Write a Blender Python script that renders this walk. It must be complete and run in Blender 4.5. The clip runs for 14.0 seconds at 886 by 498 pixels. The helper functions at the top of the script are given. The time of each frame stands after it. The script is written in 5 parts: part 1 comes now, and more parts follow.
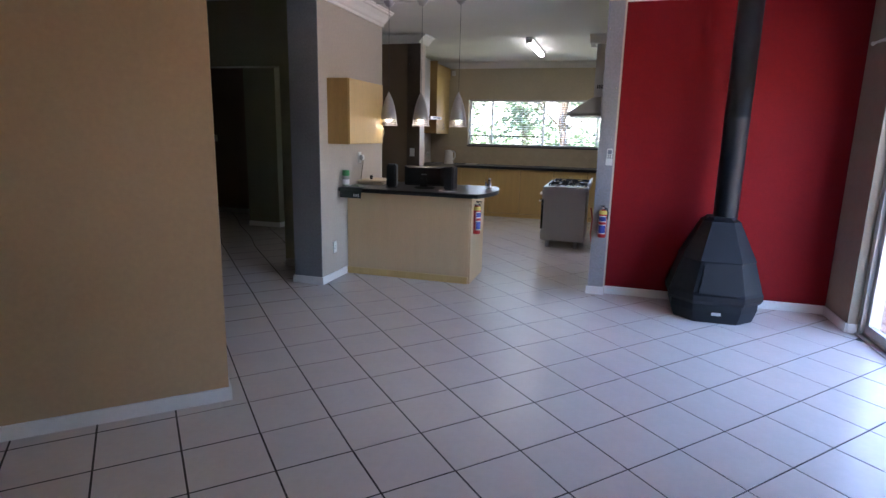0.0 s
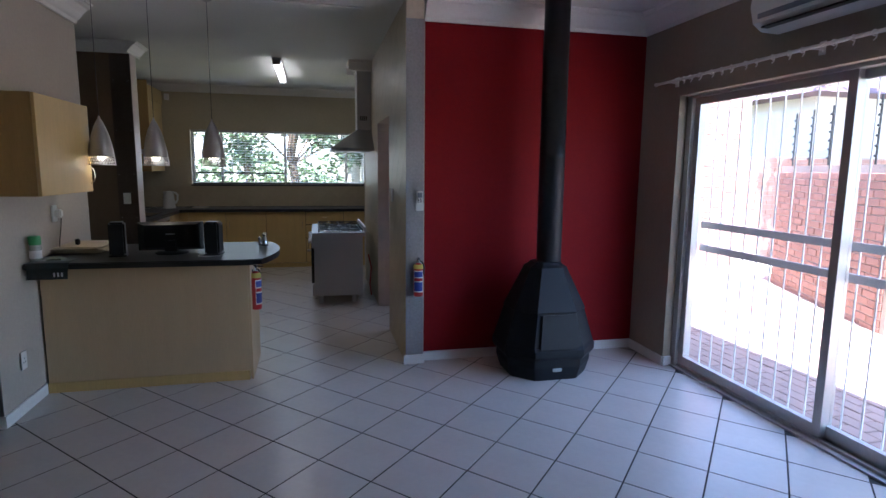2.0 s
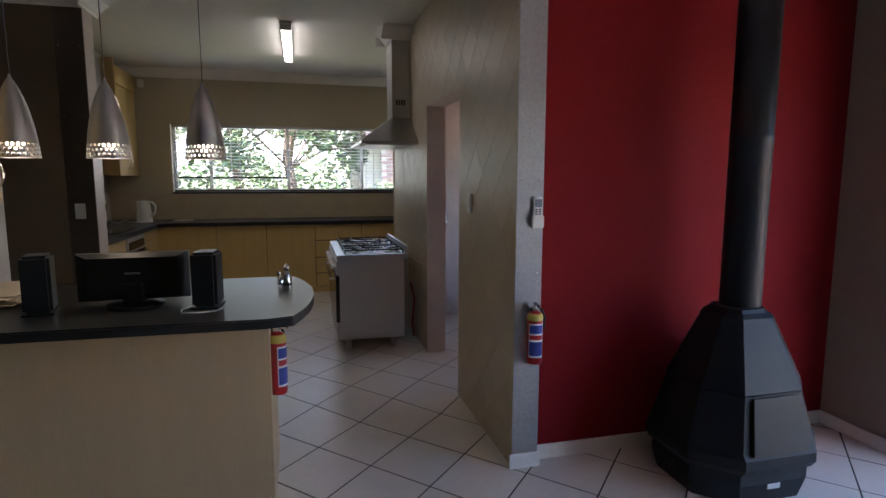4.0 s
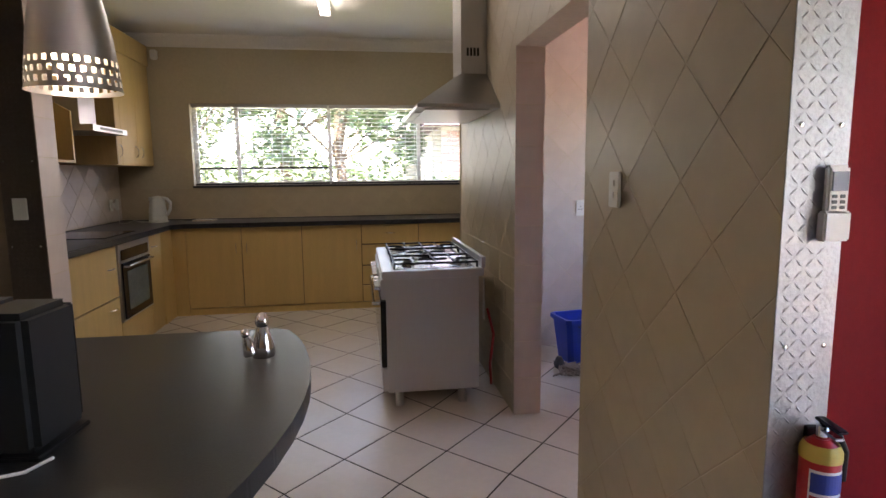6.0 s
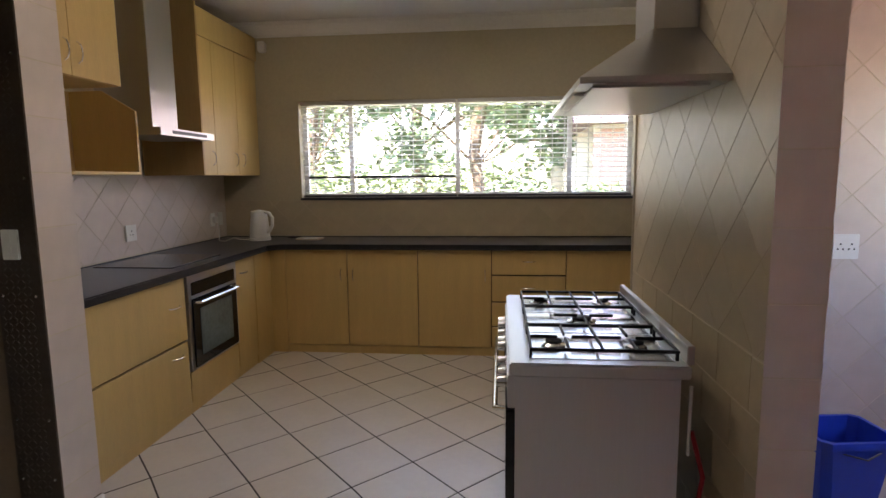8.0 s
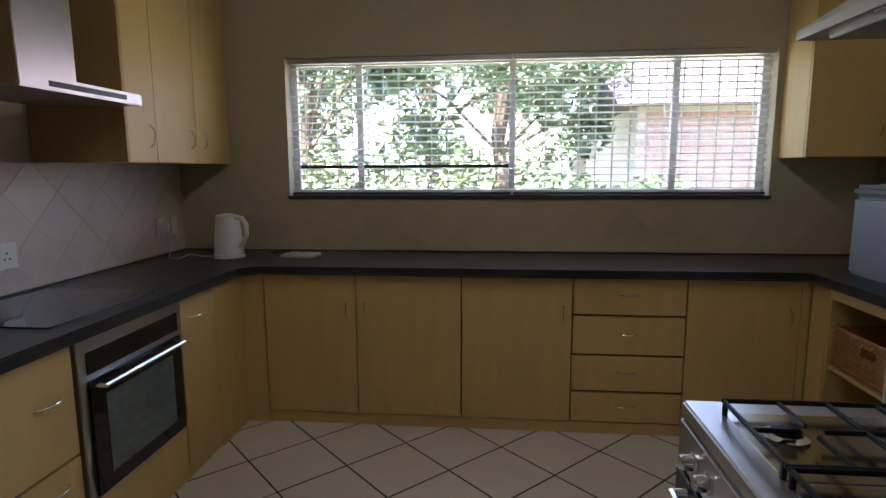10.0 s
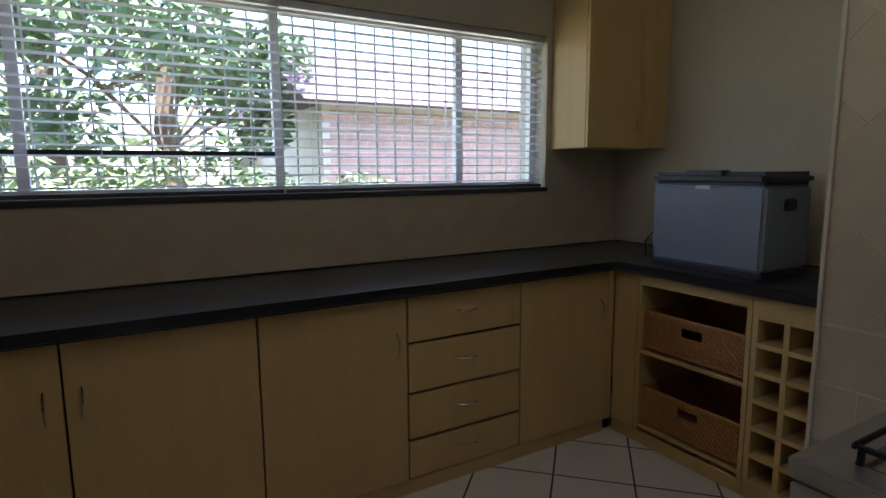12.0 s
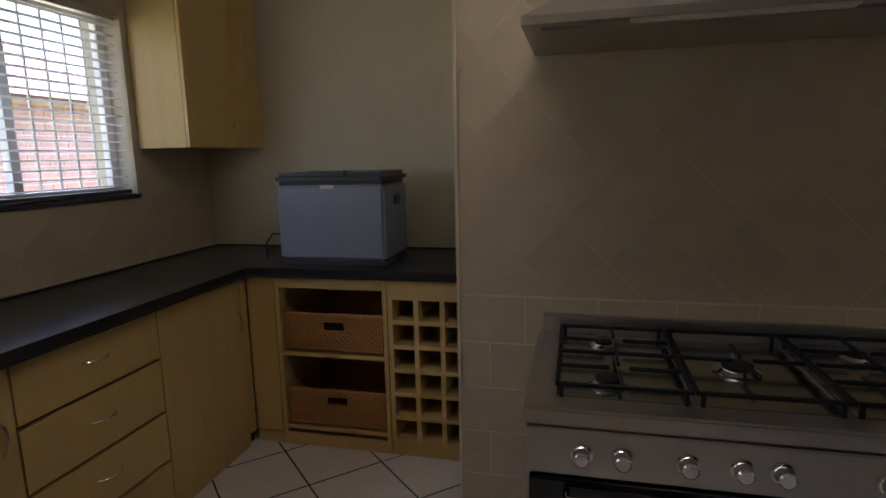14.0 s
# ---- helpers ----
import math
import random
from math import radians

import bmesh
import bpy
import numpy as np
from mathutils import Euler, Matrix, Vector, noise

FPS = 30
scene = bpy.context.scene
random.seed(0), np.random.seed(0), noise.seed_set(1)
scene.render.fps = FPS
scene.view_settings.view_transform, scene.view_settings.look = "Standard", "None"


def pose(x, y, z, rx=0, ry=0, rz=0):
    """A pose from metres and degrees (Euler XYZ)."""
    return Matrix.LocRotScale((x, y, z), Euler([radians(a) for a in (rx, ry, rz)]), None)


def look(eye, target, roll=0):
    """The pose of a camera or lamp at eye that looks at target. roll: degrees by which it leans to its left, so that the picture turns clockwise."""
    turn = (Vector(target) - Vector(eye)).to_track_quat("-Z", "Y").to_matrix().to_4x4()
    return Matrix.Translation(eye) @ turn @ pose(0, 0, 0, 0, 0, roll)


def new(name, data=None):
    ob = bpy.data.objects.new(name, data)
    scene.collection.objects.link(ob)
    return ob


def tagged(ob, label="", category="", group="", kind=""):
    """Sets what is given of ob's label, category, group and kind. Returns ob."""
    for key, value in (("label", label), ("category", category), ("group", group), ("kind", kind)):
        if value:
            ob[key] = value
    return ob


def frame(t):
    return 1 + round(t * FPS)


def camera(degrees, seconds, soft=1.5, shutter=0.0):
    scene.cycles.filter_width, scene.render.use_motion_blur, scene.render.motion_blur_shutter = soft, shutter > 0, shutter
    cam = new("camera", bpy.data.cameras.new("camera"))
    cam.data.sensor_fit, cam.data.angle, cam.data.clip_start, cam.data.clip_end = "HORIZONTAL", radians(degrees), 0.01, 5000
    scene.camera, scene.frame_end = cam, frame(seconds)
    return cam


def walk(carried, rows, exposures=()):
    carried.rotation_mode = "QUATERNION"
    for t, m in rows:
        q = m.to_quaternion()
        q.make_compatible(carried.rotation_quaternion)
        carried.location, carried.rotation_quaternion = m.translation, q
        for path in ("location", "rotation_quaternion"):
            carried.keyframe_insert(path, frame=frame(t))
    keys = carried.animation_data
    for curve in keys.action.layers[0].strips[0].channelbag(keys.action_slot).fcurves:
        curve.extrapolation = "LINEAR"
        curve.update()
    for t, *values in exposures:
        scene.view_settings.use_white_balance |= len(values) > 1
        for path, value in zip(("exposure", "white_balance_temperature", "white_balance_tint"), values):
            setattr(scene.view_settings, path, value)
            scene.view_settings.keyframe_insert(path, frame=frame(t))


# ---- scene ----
cam = camera(76.6, 14.0)
PATH = [
    (0, (0.395, -1.300, 1.470), (-0.152, 0.581, 1.067), 1.32),
    (0.5, (0.248, -1.011, 1.475), (0.007, 0.938, 1.093), 0.88),
    (1, (0.016, -0.797, 1.490), (0.070, 1.171, 1.135), 0.71),
    (1.5, (-0.215, -0.550, 1.525), (0.111, 1.396, 1.202), 0.68),
    (2, (-0.402, -0.162, 1.536), (0.042, 1.768, 1.255), 0.60),
    (2.5, (-0.600, 0.261, 1.519), (-0.117, 2.184, 1.265), 0.57),
    (3, (-0.719, 0.693, 1.510), (-0.217, 2.613, 1.257), 0.43),
    (3.2, (-0.736, 0.870, 1.495), (-0.231, 2.789, 1.247), 0.40),
    (5.3, (-0.649, 2.624, 1.406), (-0.242, 4.563, 1.135), -0.61),
    (5.5, (-0.631, 2.763, 1.383), (-0.251, 4.709, 1.122), -0.52),
    (6, (-0.551, 3.084, 1.361), (-0.260, 5.045, 1.096), -0.59),
    (6.5, (-0.503, 3.389, 1.380), (-0.381, 5.368, 1.119), -0.70),
    (7, (-0.472, 3.699, 1.377), (-0.541, 5.682, 1.120), -0.64),
    (7.5, (-0.453, 4.030, 1.424), (-0.618, 6.006, 1.166), -0.62),
    (8, (-0.465, 4.400, 1.439), (-0.670, 6.372, 1.184), -0.58),
    (8.2, (-0.468, 4.558, 1.447), (-0.701, 6.527, 1.189), -0.55),
    (10.3, (-1.030, 5.994, 1.432), (-1.200, 7.965, 1.143), -0.14),
    (10.5, (-1.088, 6.071, 1.400), (-1.188, 8.051, 1.136), -0.13),
    (11, (-1.249, 6.306, 1.353), (-1.006, 8.276, 1.109), -0.19),
    (11.5, (-1.405, 6.570, 1.378), (-0.808, 8.460, 1.107), -0.28),
    (12, (-1.525, 6.804, 1.364), (-0.528, 8.516, 1.087), -0.41),
    (12.5, (-1.512, 7.004, 1.367), (-0.194, 8.480, 1.078), -0.73),
    (13, (-1.533, 7.145, 1.389), (0.058, 8.319, 1.088), -1.04),
    (13.5, (-1.633, 7.234, 1.420), (0.174, 8.033, 1.106), -1.16),
    (14, (-1.722, 7.234, 1.419), (0.197, 7.693, 1.088), -1.26),
]
EXPOSURES = [(0.0, 4.1, 5700, 17), (1.0, 3.7, 5600, 16), (2.0, 3.1, 5500, 14), (3.0, 2.9, 5600, 14), (5.5, 4.08, 6900, 21), (7.0, 4.2, 6900, 20), (8.0, 4.0, 7000, 20), (10.5, 3.4, 6000, 16), (12.0, 2.95, 5800, 15), (14.0, 3.15, 6400, 22)]
walk(cam, [(t, look(eye, target, roll)) for t, eye, target, roll in PATH], EXPOSURES)

# ---- sky and sun ----
SUN_WAY = Vector((0.10, 0.32, -1.0)).normalized()
world = bpy.data.worlds.new("sky")
scene.world = world
world.use_nodes = True
_n = world.node_tree.nodes
_sky = _n.new("ShaderNodeTexSky")
_sky.sky_type, _sky.sun_disc = "NISHITA", False
_sky.sun_elevation = math.asin(-SUN_WAY.z)
_sky.sun_rotation = math.atan2(-SUN_WAY.x, -SUN_WAY.y)
world.node_tree.links.new(_sky.outputs[0], _n["Background"].inputs[0])
PENDANT_W, TUBE_W, UTILITY_W, WINDOW_W = 0.04, 0.18, 0.1, 0.75
_n["Background"].inputs[1].default_value = 0.15
_sun = bpy.data.lights.new("sun", "SUN")
_sun.energy, _sun.angle, _sun.color = 5.0, radians(0.5), (1.0, 0.96, 0.9)
sun = new("sun", _sun)
sun.matrix_world = look((0, 0, 8), tuple(Vector((0, 0, 8)) + SUN_WAY))


# ---- materials ----
def mat(name, color, rough=0.6, metal=0.0, grain=40.0, vary=0.12, blotch=2.0, bump=0.0, bumpscale=None, object_vary=0.0, stretch=None, spec=0.5, emit=None, strength=0.0, coat=0.0):
    """Principled surface with fine grain, broad blotches and a little relief."""
    m = bpy.data.materials.new(name)
    m.use_nodes = True
    nt = m.node_tree
    n, l = nt.nodes, nt.links
    p = n["Principled BSDF"]
    p.inputs["Roughness"].default_value, p.inputs["Metallic"].default_value = rough, metal
    p.inputs["Specular IOR Level"].default_value = spec
    p.inputs["Coat Weight"].default_value = coat
    tc = n.new("ShaderNodeTexCoord")
    mp = n.new("ShaderNodeMapping")
    l.new(tc.outputs["Object"], mp.inputs[0])
    if stretch:
        mp.inputs["Scale"].default_value = stretch
    fine = n.new("ShaderNodeTexNoise")
    fine.inputs["Scale"].default_value, fine.inputs["Detail"].default_value = grain, 4.0
    broad = n.new("ShaderNodeTexNoise")
    broad.inputs["Scale"].default_value, broad.inputs["Detail"].default_value = blotch, 3.0
    l.new(mp.outputs[0], fine.inputs["Vector"]), l.new(mp.outputs[0], broad.inputs["Vector"])
    add = n.new("ShaderNodeMath")
    add.operation = "ADD"
    l.new(fine.outputs[0], add.inputs[0]), l.new(broad.outputs[0], add.inputs[1])
    last = add.outputs[0]
    if object_vary:
        info = n.new("ShaderNodeObjectInfo")
        ma = n.new("ShaderNodeMath")
        ma.operation = "MULTIPLY_ADD"
        ma.inputs[1].default_value = object_vary
        l.new(info.outputs["Random"], ma.inputs[0]), l.new(last, ma.inputs[2])
        last = ma.outputs[0]
    ramp = n.new("ShaderNodeMapRange")
    ramp.inputs[1].default_value, ramp.inputs[2].default_value = 0.6, 1.4 + object_vary
    ramp.inputs[3].default_value, ramp.inputs[4].default_value = 1 - vary, 1 + vary
    l.new(last, ramp.inputs[0])
    mul = n.new("ShaderNodeVectorMath")
    mul.operation = "SCALE"
    mul.inputs[0].default_value = color
    l.new(ramp.outputs[0], mul.inputs["Scale"])
    l.new(mul.outputs[0], p.inputs["Base Color"])
    if bump:
        b = n.new("ShaderNodeBump")
        b.inputs["Strength"].default_value, b.inputs["Distance"].default_value = bump, 0.004
        src = fine
        if bumpscale:
            src = n.new("ShaderNodeTexNoise")
            src.inputs["Scale"].default_value, src.inputs["Detail"].default_value = bumpscale, 3.0
            l.new(mp.outputs[0], src.inputs["Vector"])
        l.new(src.outputs[0], b.inputs["Height"]), l.new(b.outputs[0], p.inputs["Normal"])
    if emit:
        p.inputs["Emission Color"].default_value = (*emit, 1)
        p.inputs["Emission Strength"].default_value = strength
    return m


def glass(name, rough=0.0):
    m = bpy.data.materials.new(name)
    m.use_nodes = True
    n, l = m.node_tree.nodes, m.node_tree.links
    n.remove(n["Principled BSDF"])
    tr, gl, mx, fr = n.new("ShaderNodeBsdfTransparent"), n.new("ShaderNodeBsdfGlossy"), n.new("ShaderNodeMixShader"), n.new("ShaderNodeLayerWeight")
    gl.inputs["Roughness"].default_value = rough
    pw, ma = n.new("ShaderNodeMath"), n.new("ShaderNodeMath")
    pw.operation, ma.operation = "POWER", "MULTIPLY_ADD"
    pw.inputs[1].default_value = 4.0
    ma.inputs[1].default_value, ma.inputs[2].default_value = 0.5, 0.03
    fr.inputs[0].default_value = 0.5
    l.new(fr.outputs["Facing"], pw.inputs[0]), l.new(pw.outputs[0], ma.inputs[0])
    l.new(ma.outputs[0], mx.inputs[0]), l.new(tr.outputs[0], mx.inputs[1]), l.new(gl.outputs[0], mx.inputs[2])
    l.new(mx.outputs[0], n["Material Output"].inputs[0])
    return m


TAN = mat("tan_paint", (0.47, 0.32, 0.165), 0.75, vary=0.07, bump=0.15, bumpscale=90)
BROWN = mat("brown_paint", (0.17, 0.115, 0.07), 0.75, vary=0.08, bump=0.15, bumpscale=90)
CREAM = mat("cream_paint", (0.48, 0.42, 0.35), 0.75, vary=0.07, bump=0.4, bumpscale=60)
TAUPE = mat("taupe_paint", (0.30, 0.25, 0.19), 0.75, vary=0.07, bump=0.15, bumpscale=90)
OLIVE = mat("beige_kitchen_paint", (0.47, 0.41, 0.29), 0.7, vary=0.07, bump=0.2, bumpscale=80)
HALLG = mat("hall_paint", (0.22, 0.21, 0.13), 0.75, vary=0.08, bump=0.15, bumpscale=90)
RED = mat("red_paint", (0.20, 0.005, 0.008), 0.8, spec=0.25, vary=0.08, bump=0.15, bumpscale=90)
WHITE = mat("white_paint", (0.78, 0.76, 0.72), 0.6, vary=0.05, bump=0.1)
CEIL = mat("ceiling_paint", (0.76, 0.74, 0.70), 0.8, vary=0.04, bump=0.1)
TILE = mat("floor_tile", (0.66, 0.61, 0.55), 0.27, grain=25, vary=0.06, blotch=5, bump=0.06, object_vary=0.3)
GROUT = mat("dark_grout", (0.045, 0.036, 0.033), 0.9, vary=0.25)
WTILE = mat("wall_tile", (0.47, 0.39, 0.27), 0.42, grain=14, vary=0.10, blotch=5, bump=0.12, bumpscale=30, object_vary=0.35)
BTILE = mat("band_tile", (0.48, 0.40, 0.27), 0.42, grain=18, vary=0.13, blotch=6, bump=0.2, bumpscale=30, object_vary=0.35)
PTILE = mat("utility_tile", (0.60, 0.51, 0.45), 0.35, grain=14, vary=0.08, blotch=5, bump=0.1, bumpscale=30, object_vary=0.3)
LGROUT = mat("pale_grout", (0.60, 0.52, 0.40), 0.9, vary=0.1)
WOOD = mat("maple_laminate", (0.57, 0.39, 0.148), 0.42, grain=30, vary=0.09, blotch=3, stretch=(6, 6, 0.6))
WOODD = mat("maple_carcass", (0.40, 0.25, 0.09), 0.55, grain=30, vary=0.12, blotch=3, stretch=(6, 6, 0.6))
# near-black brown: shade of the door and drawer gaps put into the carcass colour
GAPSHADE = mat("carcass_gap_shade", (0.07, 0.045, 0.02), 0.8, grain=30, vary=0.12)
PALEWOOD = mat("pale_bar_laminate", (0.56, 0.40, 0.225), 0.5, grain=30, vary=0.06, blotch=2, stretch=(6, 6, 0.6))
WORKTOP = mat("dark_worktop", (0.022, 0.022, 0.024), 0.3, spec=0.5, grain=260, vary=0.5, blotch=4, bump=0.05)
STEEL = mat("brushed_steel", (0.52, 0.51, 0.51), 0.34, 1.0, grain=120, vary=0.035, stretch=(1, 1, 0.05), bump=0.03)
HOBSTEEL = mat("polished_hob_steel", (0.52, 0.51, 0.50), 0.2, 1.0, grain=90, vary=0.1, bump=0.03)
CHROME = mat("chrome", (0.75, 0.75, 0.75), 0.12, 1.0, vary=0.03)
ALU = mat("aluminium_frame", (0.50, 0.49, 0.48), 0.45, 0.6, vary=0.06)
PLATE = mat("checker_plate", (0.36, 0.36, 0.37), 0.5, 0.75, grain=60, vary=0.15, bump=0.25, bumpscale=120)
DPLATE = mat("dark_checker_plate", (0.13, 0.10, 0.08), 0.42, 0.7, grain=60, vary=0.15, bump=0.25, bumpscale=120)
IRON = mat("black_iron", (0.006, 0.007, 0.010), 0.5, 0.0, spec=0.3, grain=90, vary=0.3, bump=0.12)
BLACKP = mat("black_plastic", (0.012, 0.012, 0.013), 0.4, vary=0.15)
BLACKG = mat("black_glass", (0.008, 0.008, 0.009), 0.06, vary=0.1)
WHITEP = mat("white_plastic", (0.75, 0.74, 0.70), 0.35, vary=0.03)
GREYP = mat("grey_plastic", (0.20, 0.22, 0.26), 0.45, vary=0.06)
DGREYP = mat("charcoal_plastic", (0.045, 0.045, 0.05), 0.5, vary=0.1)
BLUEP = mat("blue_plastic", (0.01, 0.05, 0.50), 0.35, vary=0.05)
REDM = mat("red_enamel", (0.42, 0.014, 0.018), 0.3, vary=0.05, coat=0.3)
LBLUE = mat("blue_label", (0.03, 0.05, 0.30), 0.5, vary=0.1)
LWHITE = mat("white_label", (0.75, 0.75, 0.75), 0.5, vary=0.05)
LYEL = mat("yellow_label", (0.55, 0.42, 0.08), 0.5, vary=0.05)
GREENP = mat("green_cap", (0.05, 0.28, 0.08), 0.4, vary=0.05)
PAPER = mat("worn_paper", (0.60, 0.52, 0.40), 0.8, vary=0.12)
WICKER = mat("wicker", (0.42, 0.20, 0.06), 0.65, grain=80, vary=0.3, bump=0.3)
MOP = mat("mop_yarn", (0.30, 0.25, 0.22), 0.95, grain=120, vary=0.25)
BRICK = mat("red_brick", (0.34, 0.19, 0.15), 0.85, grain=60, vary=0.2, blotch=9, bump=0.4, object_vary=0.6)
MORTAR = mat("mortar", (0.42, 0.36, 0.31), 0.95, vary=0.15, bump=0.3)
PINKBRICK = mat("pink_brick", (0.50, 0.31, 0.26), 0.85, grain=14, vary=0.25, blotch=4, bump=0.3)
PALEMORTAR = mat("pale_mortar", (0.66, 0.60, 0.55), 0.95, vary=0.12, bump=0.3)
PAVER = mat("clay_paver", (0.34, 0.24, 0.20), 0.85, grain=50, vary=0.15, blotch=4, bump=0.3, object_vary=0.6)
PLASTER = mat("white_plaster", (0.70, 0.67, 0.62), 0.9, vary=0.08, bump=0.3)
ROOF = mat("purple_roof", (0.15, 0.10, 0.125), 0.8, vary=0.2, bump=0.4)
SOIL = mat("garden_ground", (0.12, 0.13, 0.05), 0.95, grain=12, vary=0.4, blotch=1, bump=0.6)
BARK = mat("bark", (0.14, 0.10, 0.07), 0.9, vary=0.3, bump=0.6)
LEAF = mat("foliage", (0.12, 0.18, 0.085), 0.45, grain=3, vary=0.5, blotch=1.2)
LEAF2 = mat("light_foliage", (0.17, 0.22, 0.11), 0.45, grain=3, vary=0.5, blotch=1.2)
GLASS = glass("clear_glass")
BULB = mat("lamp_bulb", (0.8, 0.8, 0.75), 0.5, emit=(1.0, 0.82, 0.52), strength=1.6)
TUBE = mat("tube_diffuser", (0.8, 0.8, 0.8), 0.5, emit=(1.0, 0.95, 0.86), strength=1.1)


# ---- building blocks ----
def box(bm, x0, x1, y0, y1, z0, z1):
    v = [bm.verts.new((x, y, z)) for z in (z0, z1) for y in (y0, y1) for x in (x0, x1)]
    for f in ((0, 2, 3, 1), (4, 5, 7, 6), (0, 1, 5, 4), (2, 6, 7, 3), (0, 4, 6, 2), (1, 3, 7, 5)):
        bm.faces.new([v[i] for i in f])
    return bm


def slab(x0, x1, y0, y1, z0, z1, bevel=0.003, seg=2):
    bm = box(bmesh.new(), x0, x1, y0, y1, z0, z1)
    if bevel:
        bmesh.ops.bevel(bm, geom=bm.edges[:], offset=bevel, segments=seg, affect="EDGES")
    return bm


def boxes(*rows):
    bm = bmesh.new()
    for r in rows:
        box(bm, *r)
    return bm


def lathe(profile, n=24, cx=0.0, cy=0.0, cap=True):
    """A body of revolution round z from (radius, height) pairs."""
    bm = bmesh.new()
    rings = [[bm.verts.new((cx + r * math.cos(2 * math.pi * i / n), cy + r * math.sin(2 * math.pi * i / n), z)) for i in range(n)] for r, z in profile]
    for a, b in zip(rings, rings[1:]):
        for i in range(n):
            bm.faces.new((a[i], a[(i + 1) % n], b[(i + 1) % n], b[i]))
    if cap:
        bm.faces.new(rings[0][::-1]), bm.faces.new(rings[-1])
    return bm


def tube(points, r, n=8):
    """A round bar through points."""
    bm = bmesh.new()
    pts = [Vector(p) for p in points]
    rings = []
    for i, p in enumerate(pts):
        d = (pts[min(i + 1, len(pts) - 1)] - pts[max(i - 1, 0)]).normalized()
        side = d.cross(Vector((0.13, 0.31, 0.94))).normalized()
        up = d.cross(side)
        rings.append([bm.verts.new(p + r * (math.cos(2 * math.pi * k / n) * side + math.sin(2 * math.pi * k / n) * up)) for k in range(n)])
    for a, b in zip(rings, rings[1:]):
        for k in range(n):
            bm.faces.new((a[k], a[(k + 1) % n], b[(k + 1) % n], b[k]))
    bm.faces.new(rings[0][::-1]), bm.faces.new(rings[-1])
    return bm


def prism(outline, z0, z1, bevel=0.0):
    """An upright body over a closed outline of (x, y)."""
    bm = bmesh.new()
    lo = [bm.verts.new((x, y, z0)) for x, y in outline]
    hi = [bm.verts.new((x, y, z1)) for x, y in outline]
    bm.faces.new(lo[::-1]), bm.faces.new(hi)
    for i in range(len(lo)):
        j = (i + 1) % len(lo)
        bm.faces.new((lo[i], lo[j], hi[j], hi[i]))
    if bevel:
        bmesh.ops.bevel(bm, geom=bm.edges[:], offset=bevel, segments=2, affect="EDGES")
    return bm


def loft(rings, cap=True):
    bm = bmesh.new()
    rs = [[bm.verts.new(p) for p in r] for r in rings]
    for a, b in zip(rs, rs[1:]):
        for i in range(len(a)):
            j = (i + 1) % len(a)
            bm.faces.new((a[i], a[j], b[j], b[i]))
    if cap:
        bm.faces.new(rs[0][::-1]), bm.faces.new(rs[-1])
    return bm


def mesh_of(name, bm, material, smooth=False):
    bmesh.ops.recalc_face_normals(bm, faces=bm.faces[:])
    me = bpy.data.meshes.new(name)
    bm.to_mesh(me)
    bm.free()
    me.materials.append(material)
    if smooth:
        for p in me.polygons:
            p.use_smooth = True
        me.set_sharp_from_angle(angle=radians(40))
    return me


def part(name, bm, material, parent, label="", smooth=False):
    ob = new(name, mesh_of(name, bm, material, smooth))
    ob.parent = parent
    return tagged(ob, label)


def thing(name, at, label, category, group="", kind=""):
    ob = new(name)
    ob.empty_display_size = 0.1
    ob.matrix_world = at
    return tagged(ob, label, category, group, kind)


def single(name, bm, material, label, category="", kind="", group="", smooth=False, at=None):
    ob = new(name, mesh_of(name, bm, material, smooth))
    if at is not None:
        ob.matrix_world = at
    return tagged(ob, label, category, group, kind)


def bow(length, out, axis, r=0.004):
    """A bow handle round the origin, standing off towards -y, along x or z."""
    pts = []
    for i in range(9):
        a = -1 + i / 4
        d = out * (1 - a * a) ** 0.5 if abs(a) < 1 else 0
        pts.append((a * length / 2, -d, 0) if axis == "x" else (0, -d, a * length / 2))
    return tube(pts, r)


# ---- the large structure ----
CZ = 2.78      # ceiling
XT = 0.285     # west face of the tiled wall
FY = 9.36      # kitchen window wall
EX = 2.29      # living room's east wall
LX = -3.0      # kitchen's west wall
RX = 1.25      # kitchen's east wall


def structure(name, bm, material, label, parts=()):
    return single(name, bm, material, label, kind="structure")


floor = structure("floor", boxes((-9, 2.52, -4, 9.6, -0.2, -0.0016)), GROUT, "dark grout bed of the tiled floor through living room and kitchen")
ceiling = structure("ceiling", boxes((-9, 2.75, -4, 9.8, CZ, CZ + 0.2)), CEIL, "plain white painted ceiling over living room and kitchen")

wall_red = structure("wall_red", boxes((0.435, EX, 4.15, 4.30, 0, CZ)), RED, "deep red painted wall behind the stove")
wall_east = structure("wall_east", boxes((EX, 2.52, 3.66, 4.30, 0, CZ), (EX, 2.52, 1.05, 3.66, 2.10, CZ), (EX, 2.52, -4, 1.05, 0, CZ)), TAUPE, "taupe painted wall with the sliding door opening")
wall_south = structure("wall_south", boxes((-9, 2.52, -4.2, -4.0, 0, CZ)), TAN, "tan painted wall closing the living room")
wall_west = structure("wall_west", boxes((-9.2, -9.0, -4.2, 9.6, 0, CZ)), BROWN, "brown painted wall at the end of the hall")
d = Vector((-0.707, -0.679, 0)).normalized()
q = Vector((-d.y, d.x, 0))
a = Vector((-1.525, 1.135, 0))
ring = [a, a + 4.2 * d, a + 4.2 * d - 0.22 * q, a - 0.22 * q]
